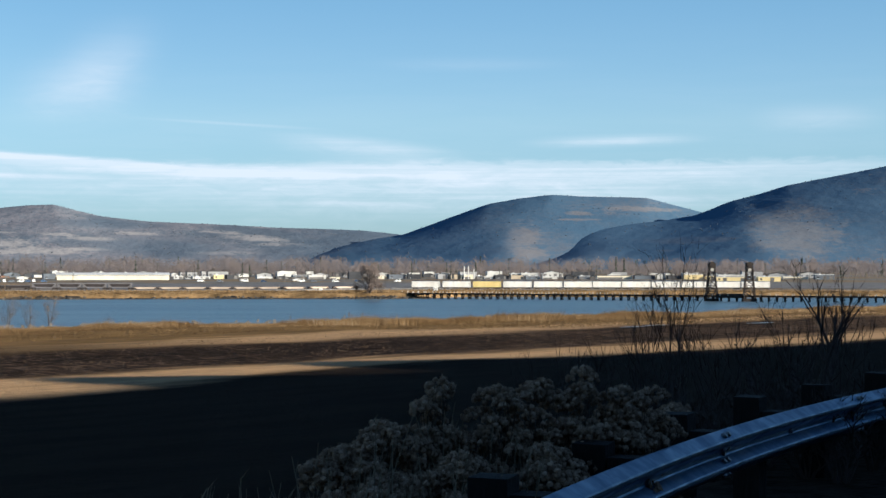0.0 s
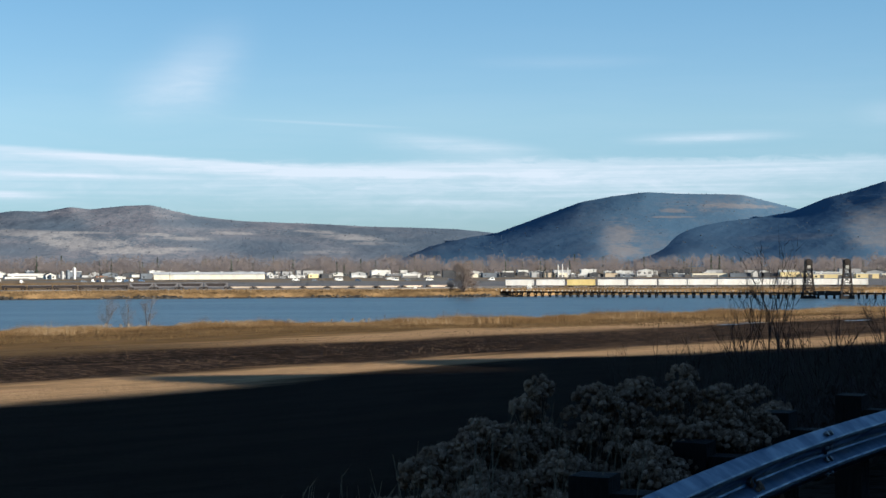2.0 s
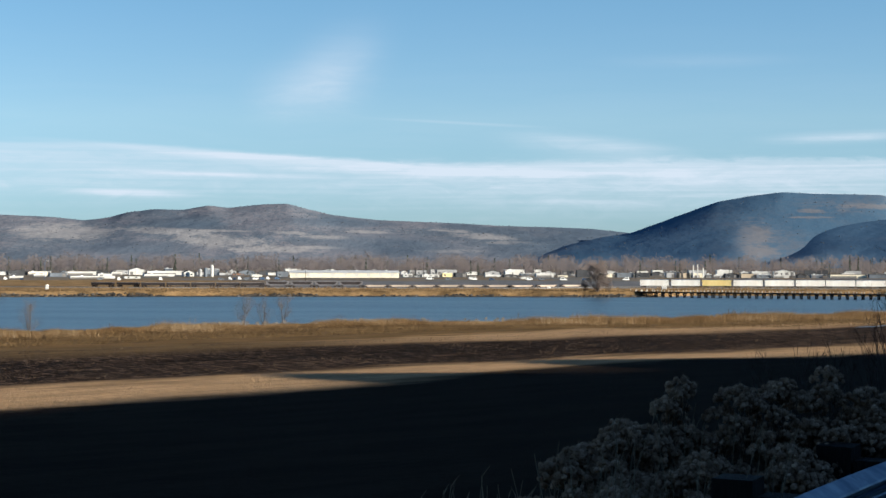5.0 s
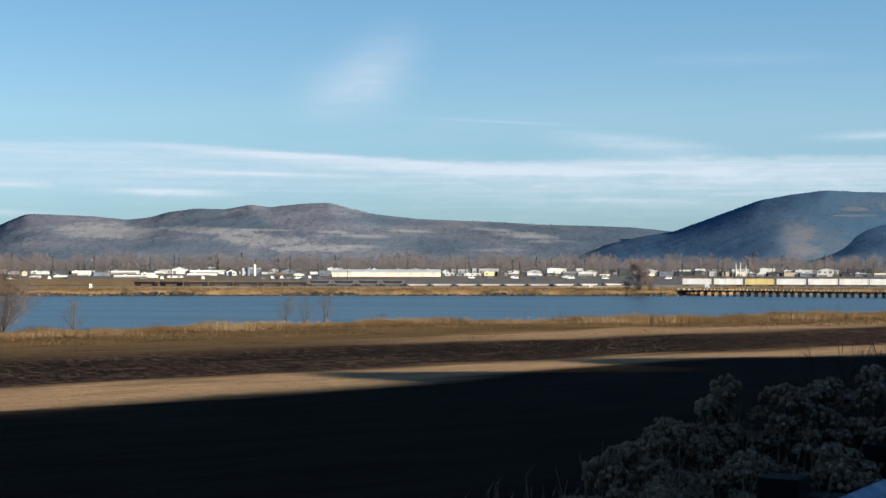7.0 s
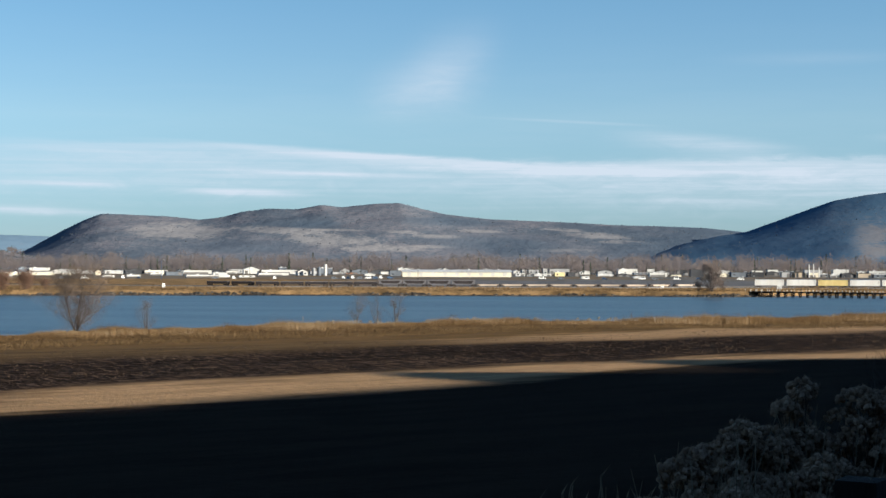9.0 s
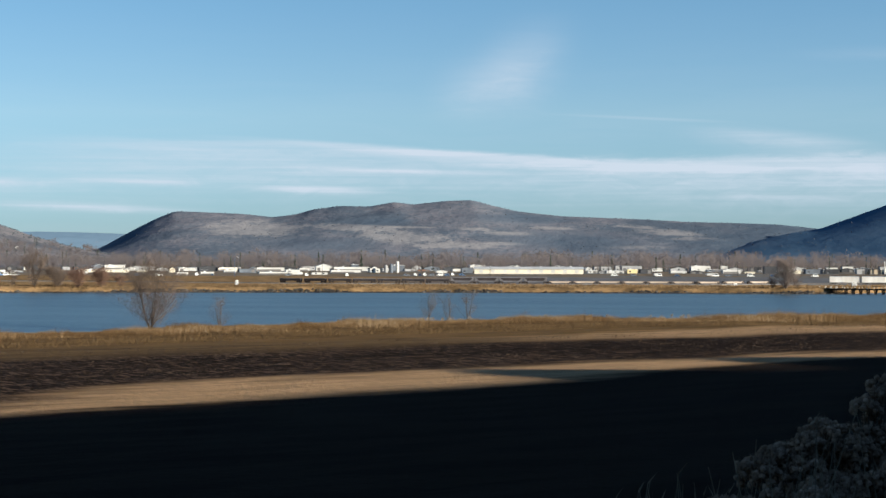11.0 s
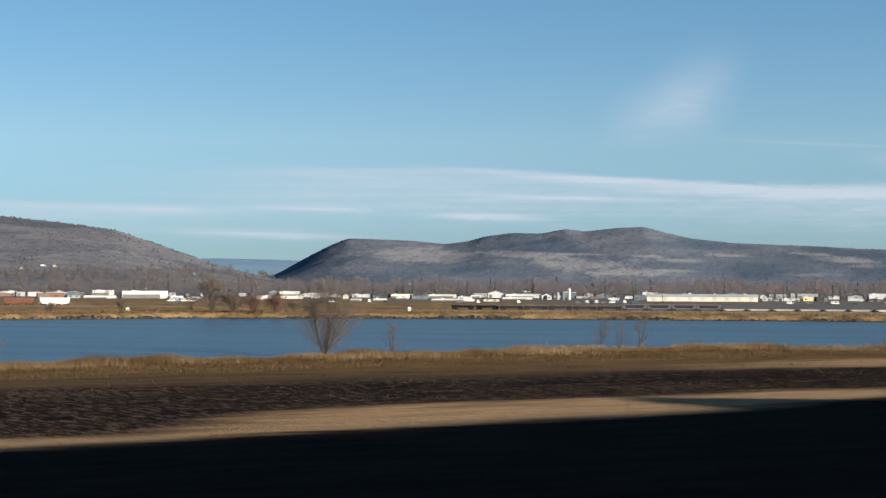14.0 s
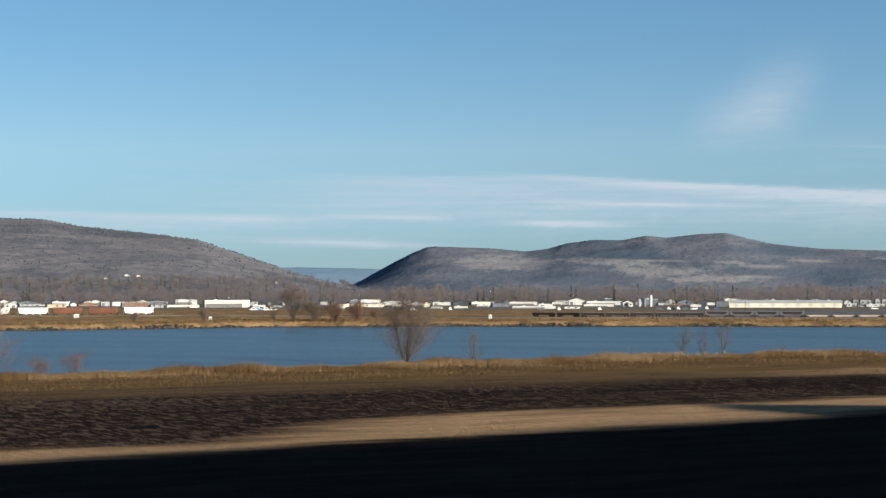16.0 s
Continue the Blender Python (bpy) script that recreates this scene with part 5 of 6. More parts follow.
for i in range(1, 9):
    copy_thing(well_car, on_track(TRACK_A, -4.75 + 0.785 * i))
pale_hopper = make_hopper(CARWHITE, "pale grey-white covered hopper car on the track")
pale_hopper.matrix_basis = on_track(TRACK_A, -29.62)
copy_thing(pale_hopper, on_track(TRACK_A, -26.35))
copy_thing(pale_hopper, on_track(TRACK_A, -30.8))
brown_hopper = make_hopper(CARBROWN, "rust-brown hopper car between pale ones on the track")
brown_hopper.matrix_basis = on_track(TRACK_A, -28.55)
copy_thing(brown_hopper, on_track(TRACK_A, -27.45))

# ---- timber trestle and lift bridge ----
TRESTLE = [(3.55, 915), (4.1, 906), (5.5, 898), (8, 882), (12, 862), (15.5, 850), (20.5, 838)]


def trestle_at(s):
    """Place and heading at a share s of the trestle's length."""
    pts = [Vector((*spot(b, d), 0)) for b, d in TRESTLE]
    lens = [0]
    for p, q in zip(pts, pts[1:]):
        lens.append(lens[-1] + (q - p).length)
    l = s * lens[-1]
    x, y = np.interp(l, lens, [p.x for p in pts]), np.interp(l, lens, [p.y for p in pts])
    x2, y2 = np.interp(l + 0.5, lens, [p.x for p in pts]), np.interp(l + 0.5, lens, [p.y for p in pts])
    x1, y1 = np.interp(l - 0.5, lens, [p.x for p in pts]), np.interp(l - 0.5, lens, [p.y for p in pts])
    return float(x), float(y), math.degrees(math.atan2(y2 - y1, x2 - x1)), lens[-1]


def make_trestle():
    bridge = thing("railway_trestle", pose(0, 0, 0), "long low dark timber railway trestle over the water", "bridge")
    deck_z, total = 2.75, trestle_at(0)[3]
    count = int(total / 3.8)
    cap_shape = Shape().box(-0.2, 0.2, -2.3, 2.3, 1.75, 2.15)
    cap_shape.beam((0.24, -2.1, 0.1), (0.24, 2.1, 1.7), 0.10, 0.25).beam((-0.24, 2.1, 0.1), (-0.24, -2.1, 1.7), 0.10, 0.25)
    pile_shape = Shape().tube((0, 0, -1.6), (0, 0, 1.8), 0.18, 0.16, 8)
    post_shape = Shape().box(-0.17, 0.17, -0.15, 0.15, 0.0, 1.05)
    cap = pile = post = None
    for i in range(count + 1):
        x, y, h, _ = trestle_at(i / count)
        m = pose(x, y, 0, 0, 0, h)
        if cap is None:
            bent = cap = part("bent", cap_shape, TRESTLEWOOD, bridge)
            bent.matrix_basis = m
        else:
            bent = again(cap, bridge, m)
        for k, py in enumerate((-1.9, -0.65, 0.65, 1.9)):
            if pile is None:
                pile = part("timber_leg", pile_shape, TRESTLEWOOD, bent)
                pile.location = (0, py, 0)
            else:
                again(pile, bent, pose(0, py, 0, (py * 2.0)))
        for side in (-2.2, 2.2):
            w = m @ pose(0, side, deck_z - 0.05)
            if post is None:
                post = part("railing_post", post_shape, PALEWOOD, bridge, "short pale railing post")
                post.matrix_basis = w
            else:
                again(post, bridge, w)
        if i < count:
            x2, y2, h2, _ = trestle_at((i + 1) / count)
            long = math.hypot(x2 - x, y2 - y)
            mid = pose((x + x2) / 2, (y + y2) / 2, 0, 0, 0, math.degrees(math.atan2(y2 - y, x2 - x)))
            part("stringer", Shape().box(-long / 2 - 0.02, long / 2 + 0.02, -1.5, 1.5, 2.15, 2.55), TRESTLEWOOD, bridge).matrix_basis = mid
            part("deck_panel", Shape().box(-long / 2, long / 2, -2.4, 2.4, 2.55, 2.72), TRESTLEWOOD, bridge).matrix_basis = mid
            part("track_span", Shape().box(-long / 2, long / 2, -0.78, -0.66, 2.72, 2.90).box(-long / 2, long / 2, 0.66, 0.78, 2.72, 2.90), WHEEL, bridge).matrix_basis = mid


make_trestle()


def make_lift_tower(b, d, mirror):
    x, y = spot(b, d)
    tower = thing("lift_tower", pose(x, y, 0, 0, 0, -b + 8), "dark steel lattice tower of a railway lift bridge", "bridge tower", "lift bridge towers")
    part("pier", Shape().box(-3.2, 3.2, -3.0, 3.0, -1.6, 1.3), TRESTLEWOOD, tower)
    low, high, top = 2.7, 1.35, 15.2
    corners = [(sx, sy) for sx in (-1, 1) for sy in (-1, 1)]
    at = lambda sx, sy, z: Vector((sx * (low + (high - low) * (z - 1.3) / (top - 1.3)), sy * (2.4 + (1.5 - 2.4) * (z - 1.3) / (top - 1.3)), z))
    for sx, sy in corners:
        part("leg", Shape().beam(at(sx, sy, 1.3), at(sx, sy, top), 0.45, 0.45), DARKSTEEL, tower)
    levels = [1.3, 4.6, 7.6, 10.4, 12.9, top]
    for z0, z1 in zip(levels, levels[1:]):
        for (a, c) in (((-1, -1), (1, -1)), ((-1, 1), (1, 1)), ((-1, -1), (-1, 1)), ((1, -1), (1, 1))):
            part("cross_brace", Shape().beam(at(*a, z0), at(*c, z1), 0.2, 0.2).beam(at(*c, z0), at(*a, z1), 0.2, 0.2), DARKSTEEL, tower)
            part("strut", Shape().beam(at(*a, z1), at(*c, z1), 0.28, 0.28), DARKSTEEL, tower)
    part("machine_house", Shape().box(-1.7, 1.7, -1.8, 1.8, 15.2, 17.6), DARKSTEEL, tower)
    part("house_roof", Shape().quad_loop([[(-1.9 * k, -2.0 * k, z), (1.9 * k, -2.0 * k, z), (1.9 * k, 2.0 * k, z), (-1.9 * k, 2.0 * k, z)] for k, z in ((1, 17.6), (0.75, 18.3), (0.3, 18.6))]), DARKSTEEL, tower)
    part("sheave", Shape().tube((0, -2.1, 17.6), (0, -1.85, 17.6), 1.2, 1.2, 18), DARKSTEEL, tower)
    part("counterweight", Shape().box(-0.7, 0.7, -2.15, -1.82, 14.2, 15.6), PALEWOOD, tower, "pale concrete counterweight panel")
    part("ladder_cage", Shape().box(mirror * 1.6 - 0.2, mirror * 1.6 + 0.2, -2.2, -1.9, 1.3, 15.0), DARKSTEEL, tower)


make_lift_tower(13.35, 858, -1)
make_lift_tower(14.53, 853, 1)


def make_lift_span():
    p, q = Vector((*spot(13.55, 857), 0)), Vector((*spot(14.33, 854), 0))
    span = thing("lift_span", pose(0, 0, 0), "dark plate-girder span hung between two lift towers", "bridge span")
    side = Vector((-(q - p).y, (q - p).x, 0)).normalized()
    for s in (-2.7, 2.7):
        part("girder", Shape().beam(p + side * s + Vector((0, 0, 2.6)), q + side * s + Vector((0, 0, 2.6)), 0.35, 2.0), DARKSTEEL, span)
    part("hand_rail", Shape().beam(p - side * 2.9 + Vector((0, 0, 4.3)), q - side * 2.9 + Vector((0, 0, 4.3)), 0.08, 0.08), DARKSTEEL, span)


make_lift_span()

# ---- town across the lake ----
def wall_paint(name, colour, other=None):
    return plain(name, colour, other, 0.8, 0.0, 0.12, 0.0, 12, 0.12)


WALLS = {
    "white": wall_paint("white_siding", (0.57, 0.56, 0.54), (0.43, 0.42, 0.40)), "cream": wall_paint("cream_siding", (0.72, 0.66, 0.52), (0.60, 0.54, 0.42)),
    "tan": wall_paint("tan_block", (0.47, 0.39, 0.29), (0.37, 0.30, 0.22)), "yellow": wall_paint("yellow_siding", (0.74, 0.61, 0.33), (0.64, 0.51, 0.26)),
    "grey": wall_paint("grey_block", (0.36, 0.36, 0.36), (0.26, 0.26, 0.27)), "slate": wall_paint("slate_blue_metal", (0.14, 0.16, 0.19), (0.09, 0.10, 0.12)),
    "dark": wall_paint("dark_metal_cladding", (0.060, 0.062, 0.070), (0.036, 0.037, 0.042)), "brown": wall_paint("brown_brick", (0.24, 0.13, 0.085), (0.16, 0.09, 0.06)),
}
ROOFS = {"light": plain("pale_roof_membrane", (0.60, 0.60, 0.60), (0.46, 0.46, 0.46), 0.6, 0.0, 0.1), "dark": plain("dark_roof_shingle", (0.075, 0.070, 0.070), (0.045, 0.042, 0.042), 0.9, 0.0, 0.3)}
PANE = plain("dark_window_glass", (0.02, 0.025, 0.03), (0.03, 0.035, 0.04), 0.08, 0.0, 0.5)
DOORPAINT = plain("door_paint", (0.16, 0.15, 0.15), (0.10, 0.095, 0.09), 0.7, 0.0, 0.6)
TOWN = random.Random(21)
KINDS = {"white": "white-painted", "cream": "cream-walled", "tan": "tan block", "yellow": "yellow-walled", "grey": "grey block", "slate": "slate-blue metal", "dark": "dark metal-clad", "brown": "brown brick"}


def make_building(bearing, distance, wide, tall, paint, roof, deep=None, place=None):
    deep = deep or TOWN.uniform(8, 11)
    turn = TOWN.uniform(5, 12)
    wide = max(wide - deep * math.sin(radians(turn)), wide * 0.72)
    x, y = place[:2] if place else spot(bearing, distance + deep / 2)
    kind = "workshop with a gabled roof" if roof == "gable" else "commercial building with a flat roof"
    house = thing("building", pose(x, y, (place[2] - 0.6) if place else ground_z(x, y) - 0.2, 0, 0, -bearing + turn), f"low {KINDS[paint]} {kind} across the lake", "building")
    w, d = wide / 2, deep / 2
    light = paint in ("white", "cream", "yellow") and TOWN.random() < 0.7 or paint == "slate" and TOWN.random() < 0.5
    cover = ROOFS["light" if light else "dark"]
    if roof == "gable":
        eave = tall * 0.66
        wall = Shape().quad_loop([[(-w, y0, 0), (w, y0, 0), (w, y0, eave), (0, y0, tall - 0.25), (-w, y0, eave)] for y0 in (-d, d)])
        slab = Shape()
        for s in (-1, 1):
            slab.quad_loop([[(s * (w + 0.5), y0, eave - 0.35), (0, y0, tall - 0.2), (0, y0, tall), (s * (w + 0.5), y0, eave - 0.12)] for y0 in (-d - 0.5, d + 0.5)])
    else:
        eave = tall - 0.5
        wall = Shape().box(-w, w, -d, d, 0, tall - 0.3)
        slab = Shape().box(-w - 0.15, w + 0.15, -d - 0.15, d + 0.15, tall - 0.3, tall)
        slab.box(-w * 0.5, -w * 0.5 + 1.6, -0.8, 0.8, tall, tall + 0.7)
    part("wall", wall, WALLS[paint], house)
    part("roof", slab, cover, house)
    if roof == "flat" and paint in ("white", "cream") and TOWN.random() < 0.65:
        part("loading_bay", Shape().box(-w + 0.4, w * TOWN.uniform(0.3, 0.95), -d - 0.09, -d + 0.02, 0.05, tall * TOWN.uniform(0.42, 0.6)), DOORPAINT, house, "dark open loading bay")
        return house
    spaces = max(2, int(wide / 4.2))
    for i in range(spaces):
        cx = -w + (i + 0.5) * wide / spaces
        pick = TOWN.random()
        if pick < 0.22:
            part("door", Shape().box(cx - 1.5, cx + 1.5, -d - 0.06, -d + 0.05, 0.05, min(3.3, eave - 0.3)), DOORPAINT, house, "dark roll-up door")
        elif pick < 0.55:
            z = min(1.2, eave * 0.4)
            pane = part("window", Shape().box(cx - 0.8, cx + 0.8, -d - 0.05, -d + 0.05, z, min(z + 1.3, eave - 0.2)), PANE, house)
            part("sill", Shape().box(cx - 0.9, cx + 0.9, -d - 0.12, -d - 0.05, z - 0.12, z), WHITEPAINT, pane)
    return house


make_building(-30.34, 1560, 11.7, 4.5, "white", "gable")
make_building(-29.68, 1700, 25.1, 2.6, "grey", "flat")
make_building(-28.91, 1560, 17.0, 3.5, "tan", "flat")
make_building(-28.41, 1700, 7.3, 3.8, "white", "gable")
make_building(-27.93, 1700, 19.7, 3.8, "brown", "gable")
make_building(-27.27, 1700, 18.8, 4.7, "grey", "flat")
make_building(-26.50, 1560, 23.6, 4.7, "brown", "flat")
make_building(-26.68, 1700, 34.1, 4.6, "white", "flat")
make_building(-25.81, 1560, 13.0, 2.9, "grey", "flat")
make_building(-24.94, 1560, 31.1, 2.8, "cream", "flat")
make_building(-23.59, 1560, 42.0, 6.6, "cream", "flat")
make_building(-22.57, 1560, 12.3, 2.2, "white", "flat")
make_building(-22.04, 1560, 12.8, 2.2, "grey", "gable")
make_building(-19.34, 1560, 44.3, 2.5, "cream", "flat")
make_building(-19.96, 1420, 7.6, 2.2, "white", "flat")
make_building(-18.50, 1700, 10.7, 4.1, "white", "gable")
make_building(-18.14, 1560, 8.5, 2.2, "cream", "flat")
make_building(-17.90, 1700, 7.2, 2.4, "white", "flat")
make_building(-17.52, 1700, 13.4, 3.6, "grey", "gable")
make_building(-17.20, 1560, 6.6, 5.0, "cream", "gable")
make_building(-16.87, 1420, 10.4, 2.2, "white", "flat")
make_building(-16.70, 1700, 17.6, 3.0, "white", "flat")
make_building(-16.04, 1700, 20.3, 5.0, "dark", "gable")
make_building(-16.08, 1420, 11.3, 2.2, "white", "flat")
make_building(-15.45, 1700, 19.9, 3.4, "cream", "flat")
make_building(-15.36, 1560, 11.5, 2.2, "white", "flat")
make_building(-14.81, 1560, 15.9, 3.6, "slate", "flat")
make_building(-14.07, 1700, 27.4, 3.7, "white", "flat")
make_building(-13.74, 1420, 35.8, 2.2, "white", "flat")
make_building(-13.36, 1560, 13.6, 2.7, "white", "flat")
make_building(-13.00, 1700, 11.7, 3.3, "white", "flat")
make_building(-12.50, 1420, 13.3, 2.2, "white", "flat")
make_building(-12.36, 1700, 16.0, 6.8, "white", "gable")
make_building(-11.48, 1700, 35.8, 4.0, "white", "flat")
make_building(-11.66, 1560, 27.4, 2.2, "white", "flat")
make_building(-10.74, 1560, 10.8, 5.7, "white", "gable")
make_building(-10.38, 1700, 7.5, 3.4, "grey", "flat")
make_building(-8.57, 1560, 10.4, 2.6, "white", "gable")
make_building(-8.10, 1700, 9.2, 2.9, "white", "flat")
make_building(-7.75, 1560, 10.9, 5.2, "slate", "flat")
make_building(-9.62, 1700, 11.8, 2.5, "grey", "flat")
make_building(-9.15, 1700, 11.8, 2.2, "brown", "gable")
make_building(-6.96, 1700, 7.6, 4.7, "white", "flat")
make_building(-6.71, 1700, 5.4, 4.3, "white", "flat")
make_building(-6.14, 1700, 9.2, 6.7, "white", "gable")
make_building(-5.74, 1700, 8.6, 5.3, "grey", "flat")
make_building(-5.27, 1700, 15.1, 4.7, "white", "flat")
make_building(-4.79, 1700, 10.3, 4.8, "grey", "flat")
make_building(-4.31, 1700, 16.2, 4.7, "white", "flat")
make_building(-3.72, 1560, 8.9, 2.9, "white", "flat")
make_building(-3.42, 1560, 5.5, 2.2, "grey", "flat")
make_building(-3.00, 1560, 16.3, 2.3, "white", "flat")
make_building(-2.45, 1560, 9.9, 3.9, "yellow", "flat")
make_building(-2.02, 1560, 12.4, 3.9, "dark", "flat")
make_building(-1.63, 1420, 7.2, 2.2, "white", "flat")
make_building(-1.38, 1700, 5.4, 2.5, "dark", "flat")
make_building(-0.99, 1560, 15.3, 2.2, "white", "flat")
make_building(-0.41, 1560, 14.3, 3.1, "dark", "gable")
make_building(0.11, 1700, 13.9, 2.5, "slate", "flat")
make_building(0.07, 1420, 9.0, 2.2, "white", "gable")
make_building(0.69, 1560, 17.2, 3.6, "white", "flat")
make_building(1.27, 1560, 9.3, 2.2, "cream", "flat")
make_building(1.58, 1700, 4.3, 2.2, "grey", "flat")
make_building(1.93, 1560, 12.7, 6.6, "dark", "flat")
make_building(2.77, 1560, 8.8, 4.0, "cream", "gable")
make_building(3.25, 1560, 16.5, 4.4, "slate", "flat")
make_building(3.82, 1560, 12.6, 4.4, "dark", "flat")
make_building(4.29, 1700, 13.2, 4.4, "dark", "gable")
make_building(4.71, 1560, 9.6, 4.9, "grey", "flat")
make_building(5.10, 1560, 10.6, 4.5, "tan", "flat")
make_building(5.53, 1560, 12.9, 4.3, "cream", "flat")
make_building(5.92, 1560, 5.7, 3.2, "slate", "flat")
make_building(6.21, 1560, 8.1, 2.7, "white", "flat")
make_building(6.63, 1560, 13.8, 4.5, "dark", "gable")
make_building(7.12, 1560, 11.8, 4.1, "tan", "flat")
make_building(7.63, 1560, 14.2, 3.3, "slate", "flat")
make_building(8.18, 1560, 14.1, 2.8, "white", "flat")
make_building(8.81, 1560, 8.9, 4.1, "dark", "gable")
make_building(9.28, 1560, 11.2, 3.1, "slate", "flat")
make_building(10.25, 1560, 32.3, 3.5, "cream", "flat")
make_building(10.25, 1700, 12.9, 3.6, "white", "flat")
make_building(11.22, 1560, 19.2, 3.7, "slate", "flat")
make_building(11.74, 1560, 8.5, 6.0, "white", "gable")
make_building(12.16, 1560, 13.6, 3.7, "dark", "flat")
make_building(12.76, 1560, 17.6, 4.6, "yellow", "flat")
make_building(12.71, 1700, 8.0, 3.6, "white", "flat")
make_building(13.29, 1560, 8.8, 3.3, "yellow", "flat")
make_building(13.94, 1420, 23.6, 3.8, "yellow", "flat")
make_building(13.95, 1700, 26.3, 3.0, "white", "flat")
make_building(14.59, 1560, 8.0, 3.9, "slate", "flat")
make_building(15.14, 1420, 18.8, 4.0, "yellow", "flat")
make_building(15.97, 1560, 22.4, 2.9, "cream", "flat")
make_building(16.85, 1560, 17.9, 4.6, "slate", "flat")
make_building(-31.00, 1752, 11.0, 3.9, "grey", "gable")
make_building(-30.52, 1752, 8.1, 6.0, "white", "gable")
make_building(-30.21, 1752, 11.0, 5.0, "grey", "gable")
make_building(-29.77, 1752, 21.6, 5.3, "slate", "gable")
make_building(-28.79, 1752, 18.4, 4.0, "white", "flat")
make_building(-28.08, 1752, 7.5, 4.8, "dark", "gable")
make_building(-27.74, 1752, 22.7, 5.5, "white", "gable")
make_building(-26.64, 1752, 9.3, 3.9, "slate", "flat")
make_building(-26.25, 1752, 11.4, 5.6, "white", "gable")
make_building(-25.79, 1752, 21.2, 5.0, "slate", "gable")
make_building(-24.88, 1752, 22.4, 5.8, "white", "flat")
make_building(-23.88, 1752, 12.5, 6.0, "grey", "flat")
make_building(-23.32, 1752, 10.6, 4.3, "dark", "flat")
make_building(-22.88, 1752, 17.9, 3.8, "grey", "flat")
make_building(-22.16, 1752, 9.6, 4.7, "dark", "gable")
make_building(-21.71, 1752, 7.8, 4.6, "white", "gable")
make_building(-21.38, 1752, 22.7, 4.9, "dark", "flat")
make_building(-20.50, 1752, 8.3, 3.7, "grey", "flat")
make_building(-20.09, 1752, 12.0, 4.0, "dark", "flat")
make_building(-19.51, 1752, 12.8, 6.1, "slate", "gable")
make_building(-19.00, 1752, 21.8, 5.3, "white", "flat")
make_building(-18.05, 1752, 23.0, 4.3, "grey", "flat")
make_building(-16.95, 1752, 14.4, 5.0, "dark", "gable")
make_building(-16.45, 1752, 14.1, 3.7, "slate", "flat")
make_building(-15.96, 1752, 17.7, 4.5, "grey", "gable")
make_building(-15.19, 1752, 11.7, 3.7, "grey", "flat")
make_building(-14.62, 1752, 7.4, 4.3, "slate", "gable")
make_building(-14.34, 1752, 17.2, 4.5, "grey", "gable")
make_building(-13.55, 1752, 21.3, 4.4, "dark", "gable")
make_building(-12.79, 1752, 20.8, 4.4, "grey", "flat")
make_building(-11.87, 1752, 11.6, 4.1, "slate", "gable")
make_building(-11.36, 1752, 8.6, 6.1, "slate", "flat")
make_building(-11.01, 1752, 21.5, 3.8, "grey", "flat")
make_building(-9.99, 1752, 14.7, 5.6, "slate", "flat")
make_building(-9.37, 1752, 10.2, 5.8, "grey", "gable")
make_building(-8.90, 1752, 17.9, 5.1, "slate", "gable")
make_building(-8.21, 1752, 20.5, 4.8, "dark", "gable")
make_building(-7.42, 1752, 16.7, 6.0, "white", "flat")
make_building(-6.79, 1752, 15.1, 4.7, "grey", "flat")
make_building(-6.27, 1752, 14.8, 6.1, "grey", "gable")
make_building(-5.57, 1752, 21.6, 3.9, "dark", "flat")
make_building(-4.81, 1752, 22.4, 6.0, "grey", "gable")
make_building(-3.85, 1752, 7.2, 4.0, "white", "gable")
make_building(-3.58, 1752, 7.3, 4.7, "grey", "flat")
make_building(-3.29, 1752, 11.3, 4.8, "grey", "flat")
make_building(-2.84, 1752, 10.4, 5.9, "grey", "flat")
make_building(-2.46, 1752, 20.5, 5.7, "grey", "flat")
make_building(-1.61, 1752, 16.7, 3.7, "white", "gable")
make_building(-0.98, 1752, 17.5, 4.7, "grey", "gable")
make_building(-0.29, 1752, 20.9, 5.6, "white", "flat")
make_building(0.46, 1752, 8.2, 5.8, "white", "flat")
make_building(0.80, 1752, 15.3, 4.4, "grey", "gable")
make_building(1.42, 1752, 13.6, 4.5, "dark", "flat")
make_building(2.08, 1752, 14.3, 5.0, "grey", "gable")
make_building(2.74, 1752, 16.6, 4.6, "white", "gable")
make_building(3.47, 1752, 7.7, 3.7, "white", "gable")
make_building(3.82, 1752, 12.4, 4.8, "white", "flat")
make_building(4.29, 1752, 11.6, 5.7, "white", "flat")
make_building(4.76, 1752, 22.0, 4.6, "slate", "gable")
make_building(5.55, 1752, 18.7, 5.7, "grey", "flat")
make_building(6.40, 1752, 16.6, 5.7, "white", "flat")
make_building(7.08, 1752, 11.0, 3.7, "white", "flat")
make_building(7.55, 1752, 18.2, 4.1, "white", "flat")
make_building(8.27, 1752, 21.5, 5.8, "white", "gable")
make_building(9.27, 1752, 23.2, 5.7, "dark", "flat")
make_building(10.41, 1752, 16.6, 5.5, "grey", "flat")
make_building(11.11, 1752, 8.7, 3.8, "grey", "gable")
make_building(11.52, 1752, 10.1, 4.2, "white", "flat")
make_building(11.96, 1752, 14.7, 4.3, "white", "gable")
make_building(12.67, 1752, 16.5, 4.6, "white", "flat")
make_building(13.47, 1752, 14.0, 4.7, "grey", "gable")
make_building(13.98, 1752, 13.8, 4.0, "grey", "gable")
make_building(14.61, 1752, 22.6, 6.1, "grey", "flat")
make_building(15.43, 1752, 19.8, 5.1, "grey", "gable")
make_building(16.38, 1752, 21.5, 6.1, "grey", "gable")


